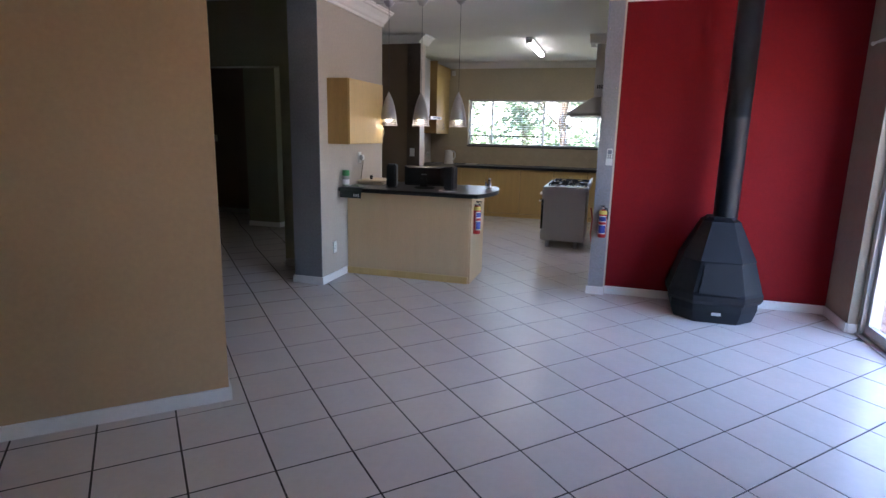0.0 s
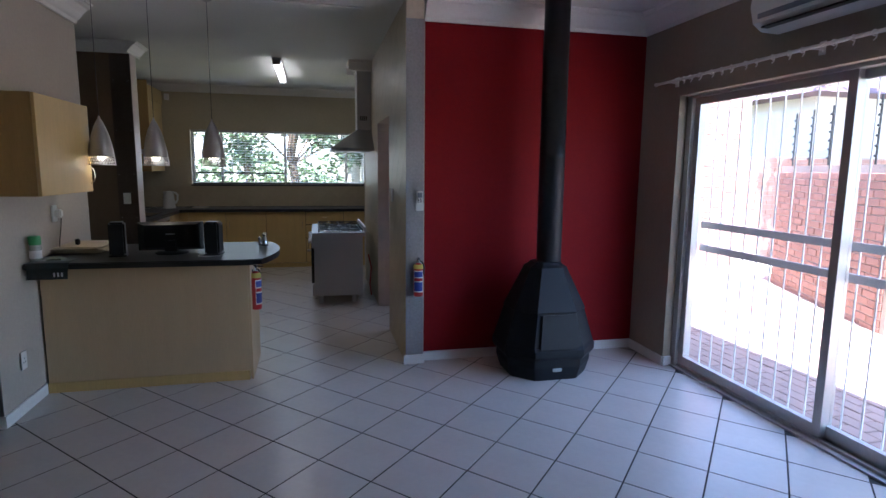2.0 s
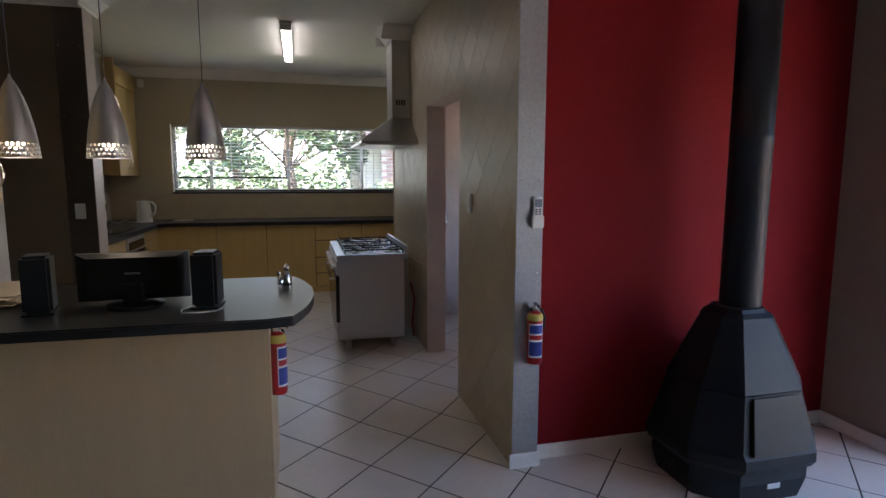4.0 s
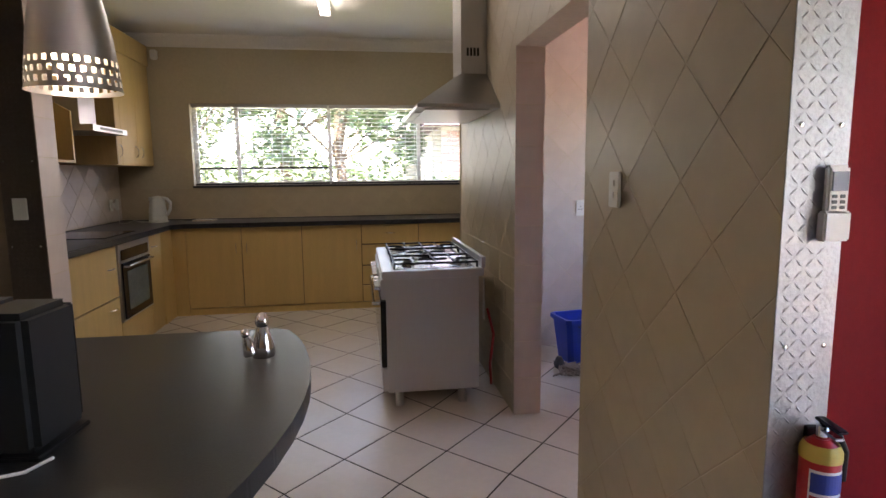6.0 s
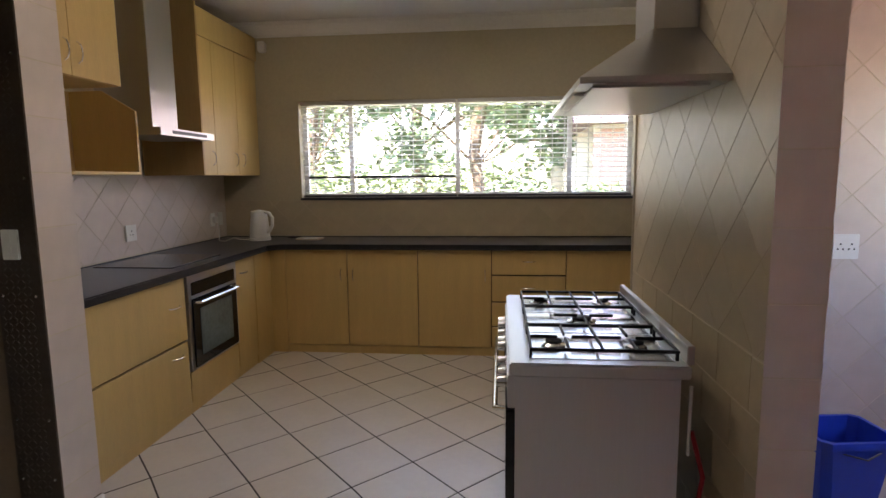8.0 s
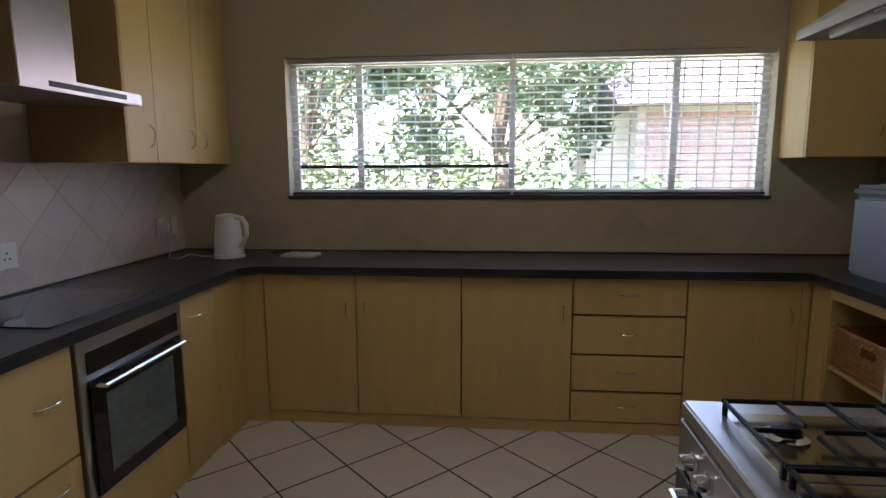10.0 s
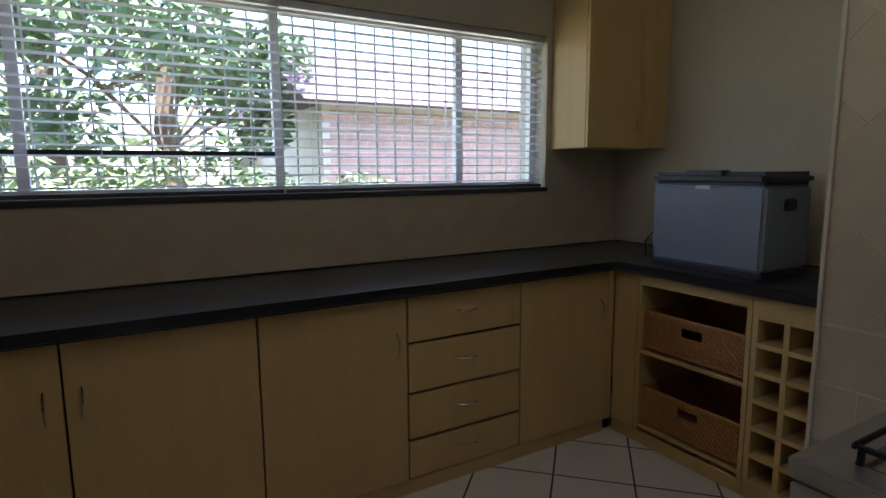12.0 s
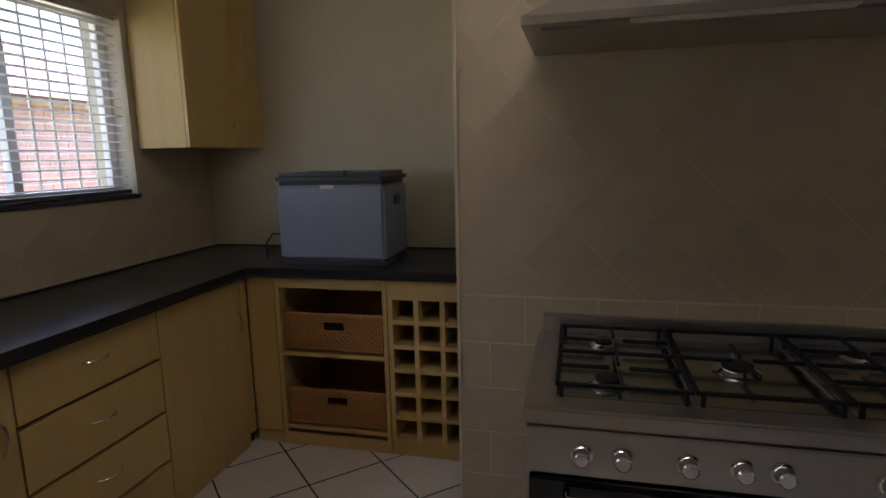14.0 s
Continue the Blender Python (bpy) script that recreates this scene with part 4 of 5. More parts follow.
def basket(z):
    b = thing("wicker_basket", pose(0.645, 8.638, z, 0, 0, -90), "woven honey-brown wicker drawer basket with a grip hole", "basket", group="baskets in the shelf")
    x0, x1, y0, y1, h = 0.03, W1 - 0.03, 0.012, 0.5, 0.19
    bm = bmesh.new()
    n = 12
    for r in range(n):
        za, zb = 0.012 + r * (h - 0.03) / n, 0.012 + (r + 1) * (h - 0.03) / n - 0.0015
        hole = 7 <= r <= 9
        for i in range(34):
            xa = x0 + (x1 - x0) * i / 34
            xb = x0 + (x1 - x0) * (i + 1) / 34 - 0.001
            if hole and 0.40 < (i + 0.5) / 34 < 0.62:
                continue
            o = 0.004 if (i + r) % 2 else 0.0
            box(bm, xa, xb, y0 + o, y0 + o + 0.006, za, zb)
    tagged(part("weave", bm, WICKER, b, "woven front"), kind="stuff")
    part("lining", boxes((x0, x0 + 0.008, y0 + 0.011, y1, 0.004, h - 0.02), (x1 - 0.008, x1, y0 + 0.011, y1, 0.004, h - 0.02), (x0 + 0.008, x1 - 0.008, y0 + 0.011, y1, 0.004, 0.012), (x0 + 0.008, x1 - 0.008, y1 - 0.008, y1, 0.012, h - 0.02)), WICKER, b)
    part("rim", tube([(x0, y0 + 0.006, h - 0.012), (x1, y0 + 0.006, h - 0.012), (x1, y1, h - 0.012), (x0, y1, h - 0.012), (x0, y0 + 0.006, h - 0.012)], 0.009, 8), WICKER, b)
    part("foot_rim", tube([(x0, y0 + 0.006, 0.009), (x1, y0 + 0.006, 0.009)], 0.008, 8), WICKER, b)


basket(KZ + 0.05)
basket(0.455 + 0.045)
rack = thing("wine_rack", pose(0.645, 8.07, 0, 0, 0, -90), "maple wine rack with eighteen square pigeonholes", "wine rack")
W2 = 0.405
part("plinth", slab(0, W2, 0.012, 0.03, 0, KZ - 0.003, 0.001, 1), WOOD, rack)
part("top_rail", slab(0, W2, 0, 0.02, CT - 0.075, CT, 0.001, 1), WOOD, rack)
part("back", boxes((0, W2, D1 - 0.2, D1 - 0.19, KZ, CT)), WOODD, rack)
for i in range(4):
    x = 0.012 + i * (W2 - 0.036) / 3
    part("upright", slab(x - 0.010, x + 0.012, 0.0, D1 - 0.2, KZ, CT - 0.075, 0.001, 1), WOOD, rack)
for i in range(7):
    z = KZ + i * (CT - 0.075 - KZ - 0.02) / 6
    part("divider", slab(0.002, W2, 0.002, D1 - 0.2, z, z + 0.02, 0.001, 1), WOOD, rack)


# ---- wall cabinets ----
def wall_cabinet(at, w, d, z0, z1, doors, label, group=""):
    c = thing("wall_cabinet", at, label, "wall cabinet", group)
    part("body", boxes((0, w, 0.02, d, z0, z1)), WOOD, c)
    for x0, x1, hx in doors:
        f = part("door", slab(x0 + 0.0018, x1 - 0.0018, 0, 0.019, z0 + 0.002, min(z1, 2.47) - 0.002, 0.0012, 1), WOOD, c)
        if hx is not None:
            part("handle", bow(0.105, 0.026, "z"), CHROME, f, "thin bow handle", True).location = (hx, 0, z0 + 0.13)
    if z1 > 2.48:
        part("fascia", slab(-0.004, w + 0.004, -0.012, 0.02, 2.47, z1, 0.002, 1), WOOD, c)
    return c


U0 = -2.645
wall_cabinet(pose(U0, 8.19, 0, 0, 0, 90), 1.165, 0.345, 1.468, 2.67, [(0, 0.385, 0.33), (0.385, 0.765, 0.70), (0.765, 1.16, 0.83)], "tall maple-laminate wall cabinet with three doors")
oc = thing("wall_cabinet", pose(-2.56, 6.80, 0, 0, 0, 90), "maple-laminate wall cabinet over an open slanted niche", "wall cabinet")
part("body", boxes((0, 0.60, 0.02, 0.43, 1.95, 2.67)), WOOD, oc)
for x0, x1, hx in ((0, 0.24, 0.20), (0.24, 0.60, 0.29)):
    f = part("door", slab(x0 + 0.002, x1 - 0.002, 0, 0.019, 1.952, 2.468, 0.0012, 1), WOOD, oc)
    part("handle", bow(0.105, 0.026, "z"), CHROME, f, "thin bow handle", True).location = (hx, 0, 2.07)
part("fascia", slab(-0.004, 0.604, -0.012, 0.02, 2.47, 2.67, 0.002, 1), WOOD, oc)
part("niche_floor", slab(0, 0.72, 0.0, 0.43, 1.468, 1.486, 0.001, 1), WOOD, oc)
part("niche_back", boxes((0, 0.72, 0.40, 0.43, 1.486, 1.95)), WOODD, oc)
part("niche_side", loft([[(0.70, 0.0, 1.486), (0.70, 0.40, 1.486), (0.70, 0.40, 1.95), (0.70, 0.20, 1.95), (0.70, 0.0, 1.83)], [(0.718, 0.0, 1.486), (0.718, 0.40, 1.486), (0.718, 0.40, 1.95), (0.718, 0.20, 1.95), (0.718, 0.0, 1.83)]]), WOOD, oc)
part("niche_side", slab(0.0, 0.018, 0.0, 0.40, 1.486, 1.95, 0.001, 1), WOOD, oc)
slim = thing("slimline_hood", pose(-2.55, 7.55, 0, 0, 0, 90), "slim steel cooker hood with a tall box flue", "extractor hood")
part("tray", slab(-0.02, 0.60, -0.12, 0.30, 1.70, 1.745, 0.004), STEEL, slim)
part("grille", slab(0.1, 0.5, -0.1215, -0.118, 1.713, 1.733, 0.001), BLACKP, slim, "dark slotted control strip")
part("flue", slab(0.17, 0.45, 0.05, 0.42, 1.745, CZ - 0.11, 0.003), STEEL, slim)
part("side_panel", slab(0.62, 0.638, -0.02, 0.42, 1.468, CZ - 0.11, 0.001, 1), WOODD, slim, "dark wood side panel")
uc = thing("wall_cabinet", pose(0.695, 9.065, 0), "maple-laminate corner wall cabinet beside the window", "wall cabinet")
part("body", boxes((0, 0.55, 0.02, 0.29, 1.482, 2.67)), WOOD, uc)
f = part("door", slab(0.002, 0.40, 0, 0.019, 1.484, 2.47, 0.0012, 1), WOOD, uc)
part("handle", bow(0.06, 0.02, "z", 0.003), CHROME, f, "small handle", True).location = (0.36, 0, 1.62)
part("filler", slab(0.402, 0.55, -0.07, 0.019, 1.482, 2.67, 0.001, 1), WOOD, uc)
hc = thing("wall_cabinet", pose(-1.967, 3.605, 0, 0, 0, 90), "plain maple-laminate cupboard hung on the bar wall", "wall cabinet")
part("body", boxes((0, 0.80, 0.02, 0.23, 1.352, 1.955)), WOODD, hc)
f = part("door", slab(0.002, 0.798, 0, 0.019, 1.353, 1.953, 0.0015, 1), WOOD, hc)
part("handle", bow(0.12, 0.03, "z"), CHROME, f, "thin bow handle", True).location = (0.765, 0, 1.47)

single("corner_filler", slab(xs[5] + 0.001, 0.643, FYF + 0.001, FYF + 0.02, KZ, CT, 0.001, 1), WOOD, "maple-laminate corner filler panel", "cabinet panel")
# black stands for the shadow over the recessed kick, not its own finish
single("kick_board", boxes((xs[5] + 0.001, 0.66, FYF + 0.03, FYF + 0.045, 0, KZ)), BLACKP, "recessed kick board in the corner, coloured black as its shadow", "kick board")

# ---- on the bar ----
BT = 0.92


def speaker(x, y, turn):
    s = thing("speaker", pose(x, y, BT, 0, 0, turn), "black upright desktop loudspeaker on the bar", "speaker", group="desktop speakers")
    part("cabinet", slab(-0.05, 0.05, -0.065, 0.065, 0.006, 0.235, 0.012), BLACKP, s)
    part("grille", slab(-0.045, 0.045, 0.064, 0.070, 0.02, 0.225, 0.003), DGREYP, s, "black cloth grille")
    part("foot", slab(-0.055, 0.055, -0.07, 0.07, 0.0, 0.008, 0.002), BLACKP, s)


speaker(-1.735, 4.10, 12)
speaker(-1.105, 4.07, -6)
mon = thing("monitor", pose(-1.41, 4.18, BT, 0, 0, 3), "black flat computer monitor seen from behind on the bar", "monitor")
part("back_shell", loft([[(-0.215, 0.03, 0.022), (0.215, 0.03, 0.022), (0.215, 0.03, 0.222), (-0.215, 0.03, 0.222)], [(-0.215, 0.0, 0.022), (0.215, 0.0, 0.022), (0.215, 0.0, 0.222), (-0.215, 0.0, 0.222)], [(-0.17, -0.035, 0.045), (0.17, -0.035, 0.045), (0.17, -0.035, 0.205), (-0.17, -0.035, 0.205)]]), BLACKP, mon)
part("screen", slab(-0.21, 0.21, 0.030, 0.036, 0.027, 0.217, 0.002), BLACKG, mon, "dark glossy screen")
part("badge", slab(-0.03, 0.03, -0.038, -0.034, 0.135, 0.143, 0.001), ALU, mon)
part("neck", slab(-0.04, 0.04, -0.045, -0.005, 0.01, 0.10, 0.006), BLACKP, mon)
part("base", lathe([(0.11, 0.0), (0.11, 0.006), (0.09, 0.014), (0.03, 0.018)], 28), BLACKP, mon, smooth=True)
single("speaker_cable", tube([(-1.04, 4.0, BT + 0.004), (-1.06, 3.96, BT + 0.003), (-1.12, 3.94, BT + 0.003), (-1.19, 3.955, BT + 0.003), (-1.20, 4.0, BT + 0.003), (-1.17, 4.06, BT + 0.004)], 0.003, 6), WHITEP, "thin white cable lying on the bar top", "cable", smooth=True)

rp = random.Random(8)
stack = thing("newspaper_stack", pose(-2.05, 4.42, BT, 0, 0, 6), "pile of worn newspapers and folders on the bar", "papers")
for k in range(7):
    o = part("newspaper", slab(-0.15, 0.15, -0.20, 0.20, 0, 0.006, 0.0015, 1), PAPER, stack)
    o.matrix_local = pose(rp.uniform(-0.015, 0.025), rp.uniform(-0.02, 0.02), 0.0065 * k, 0, 0, rp.uniform(-9, 9))
single("charger_plug", slab(-2.10, -2.07, 4.36, 4.385, BT + 0.046, BT + 0.09, 0.006), BLACKP, "small black charger on the paper pile", "charger", at=pose(0, 0, 0))
mag = thing("magazine", pose(-2.03, 3.805, BT), "dark glossy magazine hanging over the bar edge", "magazine")
bm = bmesh.new()
ptsm = [(0.15, 0.003), (0.08, 0.006), (0.02, 0.008), (-0.012, 0.002), (-0.034, -0.03), (-0.046, -0.095)]
ra = [[bm.verts.new((x, y, z + o)) for y, z in ptsm] for x, o in ((-0.13, 0), (0.10, 0))]
rb = [[bm.verts.new((x, y + 0.001, z + 0.004)) for y, z in ptsm] for x in (-0.13, 0.10)]
for i in range(5):
    bm.faces.new((ra[0][i], ra[0][i + 1], ra[1][i + 1], ra[1][i]))
    bm.faces.new((rb[0][i], rb[0][i + 1], rb[1][i + 1], rb[1][i]))
    for j in (0, 1):
        bm.faces.new((ra[j][i], ra[j][i + 1], rb[j][i + 1], rb[j][i]))
for j in (0, 5):
    bm.faces.new((ra[0][j], ra[1][j], rb[1][j], rb[0][j]))
part("cover", bm, mat("magazine_cover", (0.022, 0.030, 0.032), 0.3, vary=0.4, blotch=14), mag)
part("masthead", slab(-0.09, 0.07, 0.05, 0.075, 0.008, 0.0095, 0), LWHITE, mag, "pale title bar")
for k in range(3):
    part("letter", slab(0.02 + 0.022 * k, 0.030 + 0.022 * k, -0.0455, -0.0435, -0.078, -0.052, 0), LWHITE, mag, "pale letter bar")
jar = thing("spice_jar", pose(-2.15, 3.885, BT), "clear jar with a bright green lid on the bar", "jar")
part("glass", lathe([(0.03, 0), (0.034, 0.01), (0.034, 0.10), (0.028, 0.115)], 18), mat("pale_glass", (0.35, 0.38, 0.33), 0.15, vary=0.2), jar, smooth=True)
part("lid", lathe([(0.034, 0.112), (0.036, 0.12), (0.036, 0.16), (0.032, 0.168)], 18), GREENP, jar, "green plastic lid", True)
part("label", lathe([(0.0345, 0.025), (0.0347, 0.026), (0.0347, 0.075), (0.0345, 0.076)], 18, cap=False), LWHITE, jar)
cloth = single("dish_cloth", loft([[(-0.05, -0.04, 0), (0.05, -0.05, 0), (0.055, 0.03, 0), (-0.04, 0.045, 0)], [(-0.045, -0.035, 0.018), (0.04, -0.04, 0.022), (0.045, 0.03, 0.014), (-0.035, 0.035, 0.02)], [(-0.02, -0.015, 0.03), (0.02, -0.02, 0.028), (0.02, 0.01, 0.03), (-0.015, 0.015, 0.032)]]), mat("sage_cloth", (0.30, 0.33, 0.26), 0.95, vary=0.2, bump=0.5), "crumpled sage cloth beside the jar", "cloth", at=pose(-2.04, 3.90, BT))


def shaker(x, y, tilt, label):
    s = thing("salt_shaker", pose(x, y, BT, 0, 0, 20), label, "shaker", group="steel shakers")
    part("body", lathe([(0.026, 0.0), (0.028, 0.004), (0.026, 0.03), (0.017, 0.062), (0.012, 0.075)], 18), CHROME, s, smooth=True)
    part("cap", lathe([(0.012, 0.075), (0.017, 0.083), (0.017, 0.095), (0.010, 0.106), (0.002, 0.11)], 18), CHROME, s, "domed cap", True)
    return s


shaker(-0.795, 4.475, 0, "polished steel pear-shaped shaker on the bar")
sh2 = shaker(-0.835, 4.455, 0, "polished steel shaker leaning beside its twin")
sh2.matrix_world = pose(-0.822, 4.462, BT + 0.008, 0, -12, 0) @ Matrix.Diagonal((0.62, 0.62, 0.62, 1))


# ---- fire extinguishers ----
def extinguisher(at):
    e = thing("fire_extinguisher", at, "red fire extinguisher with a blue and white label", "fire extinguisher", group="fire extinguishers")
    part("cylinder", lathe([(0.02, 0.0), (0.040, 0.006), (0.043, 0.02), (0.043, 0.25), (0.036, 0.285), (0.018, 0.30)], 24), REDM, e, smooth=True)
    part("collar", lathe([(0.0445, 0.252), (0.0445, 0.272), (0.037, 0.288), (0.035, 0.289)], 24, cap=False), LYEL, e, "yellow collar band", True)
    lb = bmesh.new()
    for i in range(12):
        a0, a1 = math.radians(-150 + 10 * i), math.radians(-140 + 10 * i)
        q = [lb.verts.new((0.0436 * math.cos(a), 0.0436 * math.sin(a), z)) for a, z in ((a0, 0.045), (a1, 0.045), (a1, 0.235), (a0, 0.235))]
        lb.faces.new(q)
    part("label", lb, LWHITE, e, "white label")
    for z0, z1, m in ((0.18, 0.228, LBLUE), (0.145, 0.172, REDM), (0.055, 0.135, LBLUE)):
        b = bmesh.new()
        for i in range(11):
            a0, a1 = math.radians(-145 + 10 * i), math.radians(-135 + 10 * i)
            b.faces.new([b.verts.new((0.0440 * math.cos(a), 0.0440 * math.sin(a), z)) for a, z in ((a0, z0), (a1, z0), (a1, z1), (a0, z1))])
        part("print", b, m, e)
    part("valve", lathe([(0.012, 0.298), (0.014, 0.305), (0.014, 0.33), (0.008, 0.335)], 14), CHROME, e, smooth=True)
    part("lever", slab(-0.012, 0.012, -0.07, 0.015, 0.338, 0.346, 0.003), BLACKP, e, "black squeeze lever")
    part("lever", slab(-0.010, 0.010, -0.06, 0.012, 0.318, 0.325, 0.002), CHROME, e)
    part("hose", tube([(0.012, 0, 0.318), (0.035, -0.005, 0.31), (0.05, -0.01, 0.27), (0.047, -0.012, 0.2)], 0.007, 8), BLACKP, e, smooth=True)
    part("bracket", slab(-0.015, 0.015, 0.03, 0.048, 0.19, 0.31, 0.002), BLACKP, e)


extinguisher(pose(0.372, 4.045, 0.555, 0, 0, -10) @ Matrix.Diagonal((0.88, 0.88, 0.88, 1)))
extinguisher(pose(-0.835, 4.11, 0.492, 0, 0, 60) @ Matrix.Diagonal((0.9, 0.9, 0.96, 1)))
rem = thing("remote_control", pose(0.385, 4.09, 1.22), "white air-conditioner remote in a wall holder", "remote")
part("holder", slab(-0.030, 0.030, -0.028, -0.004, 0.0, 0.06, 0.004), WHITEP, rem)
part("handset", slab(-0.025, 0.025, -0.024, -0.008, 0.012, 0.15, 0.005), WHITEP, rem)
part("display", slab(-0.018, 0.018, -0.0265, -0.0238, 0.10, 0.138, 0.001), GREYP, rem, "grey display")
for k in range(6):
    part("button", slab(-0.016 + 0.018 * (k % 2), -0.004 + 0.018 * (k % 2), -0.026, -0.0235, 0.064 + 0.011 * (k // 2), 0.071 + 0.011 * (k // 2), 0.001), DGREYP, rem)


# ---- switches and sockets; the plate lies at y = 0 and faces -y ----
def switch(at, label, w=0.07, h=0.115, sockets=0, plugged=False):
    s = thing("wall_switch" if not sockets else "wall_socket", at, label, "switch" if not sockets else "socket")
    part("plate", slab(-w / 2, w / 2, -0.012, -0.001, -h / 2, h / 2, 0.003), WHITEP, s)
    if not sockets:
        for z in (-0.018, 0.022):
            part("rocker", slab(-0.010, 0.010, -0.016, -0.0118, z - 0.012, z + 0.012, 0.002), WHITEP, s)
    for k in range(sockets):
        x = (k - (sockets - 1) / 2) * 0.05
        for dx, dz in ((0, 0.012), (-0.012, -0.012), (0.012, -0.012)):
            part("pin_hole", slab(x + dx - 0.004, x + dx + 0.004, -0.0128, -0.0115, dz - 0.004, dz + 0.004, 0), BLACKP, s)
    if plugged:
        part("plug", slab(-0.024, 0.024, -0.055, -0.012, -0.028, 0.028, 0.008), WHITEP, s)
    return s


switch(pose(XT - 0.006, 4.815, 1.305, 0, 0, -90), "white light switch on the tiled wall")
switch(pose(-2.315, 6.34, 1.20), "white light switch on the dark corner guard")
switch(pose(1.17, 7.244, 1.09), "white double wall socket on the utility tiles", 0.12, 0.12, 2)
switch(pose(LX + 0.006, 7.99, 1.078, 0, 0, 90), "white wall socket on the splashback", 0.11, 0.11, 1)
switch(pose(LX + 0.006, 9.09, 1.085, 0, 0, 90), "white wall socket with the kettle plugged in", 0.075, 0.115, 1, True)
switch(pose(LX + 0.006, 9.23, 1.085, 0, 0, 90), "blank white isolator plate on the splashback", 0.075, 0.115)
switch(pose(-2.197, 4.30, 1.20, 0, 0, 90), "white wall socket with a charger plugged in", 0.07, 0.115, 1, True)
switch(pose(-2.197, 3.70, 0.33, 0, 0, 90), "white wall socket low on the cream wall", 0.07, 0.115, 1)
switch(pose(-6.35, 7.296, 1.3), "pale light switch on the dark hall wall")
single("charger_cable", tube([(-2.15, 4.30, 1.17), (-2.16, 4.31, 1.10), (-2.165, 4.29, 1.02), (-2.17, 4.28, BT + 0.003), (-2.12, 4.2, BT + 0.003)], 0.003, 6), BLACKP, "thin dark charger cable hanging to the bar", "cable", smooth=True)

# ---- on the worktop ----
kettle = thing("kettle", pose(-2.545, 9.06, WT, 0, 0, -15) @ Matrix.Diagonal((1.1, 1.1, 1.1, 1)), "white plastic jug kettle on the worktop corner", "kettle")
part("body", lathe([(0.072, 0.02), (0.078, 0.024), (0.073, 0.10), (0.062, 0.20), (0.055, 0.222), (0.03, 0.236), (0.004, 0.24)], 28), WHITEP, kettle, smooth=True)
part("base", lathe([(0.082, 0.0), (0.082, 0.016), (0.076, 0.02)], 28), WHITEP, kettle, smooth=True)
part("handle", tube([(0.05, 0, 0.222), (0.095, 0, 0.215), (0.125, 0, 0.18), (0.122, 0, 0.12), (0.095, 0, 0.075), (0.068, 0, 0.06)], 0.013, 10), WHITEP, kettle, "curved handle", True)
part("spout", loft([[(-0.05, -0.02, 0.17), (-0.05, 0.02, 0.17), (-0.045, 0.015, 0.225), (-0.045, -0.015, 0.225)], [(-0.075, -0.012, 0.205), (-0.075, 0.012, 0.205), (-0.07, 0.01, 0.23), (-0.07, -0.01, 0.23)]]), WHITEP, kettle)
part("gauge", loft([[(-0.055, -0.055, 0.035), (-0.03, -0.068, 0.035), (-0.045, -0.05, 0.14)], [(-0.05, -0.05, 0.035), (-0.028, -0.06, 0.035), (-0.042, -0.045, 0.14)]]), GREYP, kettle, "grey water gauge")
cord = part("cord", tube([(-2.93, 9.08, 1.065), (-2.90, 9.04, 0.97), (-2.88, 8.98, WT + 0.004), (-2.80, 8.93, WT + 0.004), (-2.74, 8.97, WT + 0.03), (-2.69, 9.0, WT + 0.012), (-2.62, 9.04, WT + 0.006)], 0.0035, 6), WHITEP, kettle, "white looping cord", True)
cord.matrix_parent_inverse = (pose(-2.545, 9.06, WT, 0, 0, -15) @ Matrix.Diagonal((1.1, 1.1, 1.1, 1))).inverted()
single("loose_cable", tube([(-2.36, 9.22, WT + 0.006), (-2.26, 9.24, WT + 0.012), (-2.16, 9.22, WT + 0.006), (-2.1, 9.2, WT + 0.005), (-2.2, 9.17, WT + 0.005), (-2.33, 9.19, WT + 0.005)], 0.005, 6), DGREYP, "coil of dark cable behind the kettle", "cable", smooth=True)
note = thing("notepad", pose(-2.12, 9.12, WT, 0, 0, -8), "closed cream notepad lying on the worktop", "notepad")
part("pages", slab(-0.10, 0.10, -0.07, 0.07, 0.0, 0.012, 0.001, 1), PAPER, note)
part("cover", slab(-0.102, 0.102, -0.072, 0.072, 0.0122, 0.0145, 0.0008, 1), WHITEP, note)
cool = thing("cooler_box", pose(0.70, 8.625, WT, 0, 0, -90), "grey plastic cooler box with a charcoal lid", "cooler box")
part("base", slab(0.005, 0.535, 0.01, 0.34, 0.0, 0.028, 0.006), DGREYP, cool, "charcoal base")
part("body", slab(0, 0.54, 0, 0.35, 0.026, 0.385, 0.014, 3), GREYP, cool)
part("lid", slab(-0.006, 0.546, -0.008, 0.358, 0.382, 0.44, 0.02, 3), DGREYP, cool, "charcoal lid")
part("lid_grip", slab(0.17, 0.36, -0.014, 0.06, 0.424, 0.447, 0.008), DGREYP, cool)
part("latch", slab(0.23, 0.30, -0.008, 0.002, 0.366, 0.382, 0.003), ALU, cool, "silver latch")
part("handle", slab(0.538, 0.552, 0.13, 0.22, 0.28, 0.33, 0.008), BLACKP, cool, "recessed black side handle")
cord = part("cord", tube([(0.90, 8.66, WT + 0.05), (0.88, 8.70, WT + 0.12), (0.86, 8.75, WT + 0.13), (0.86, 8.79, WT + 0.08), (0.88, 8.80, WT + 0.005), (0.96, 8.82, WT + 0.004)], 0.005, 8), DGREYP, cool, "dark looping cord", True)
cord.matrix_parent_inverse = pose(0.70, 8.625, WT, 0, 0, -90).inverted()
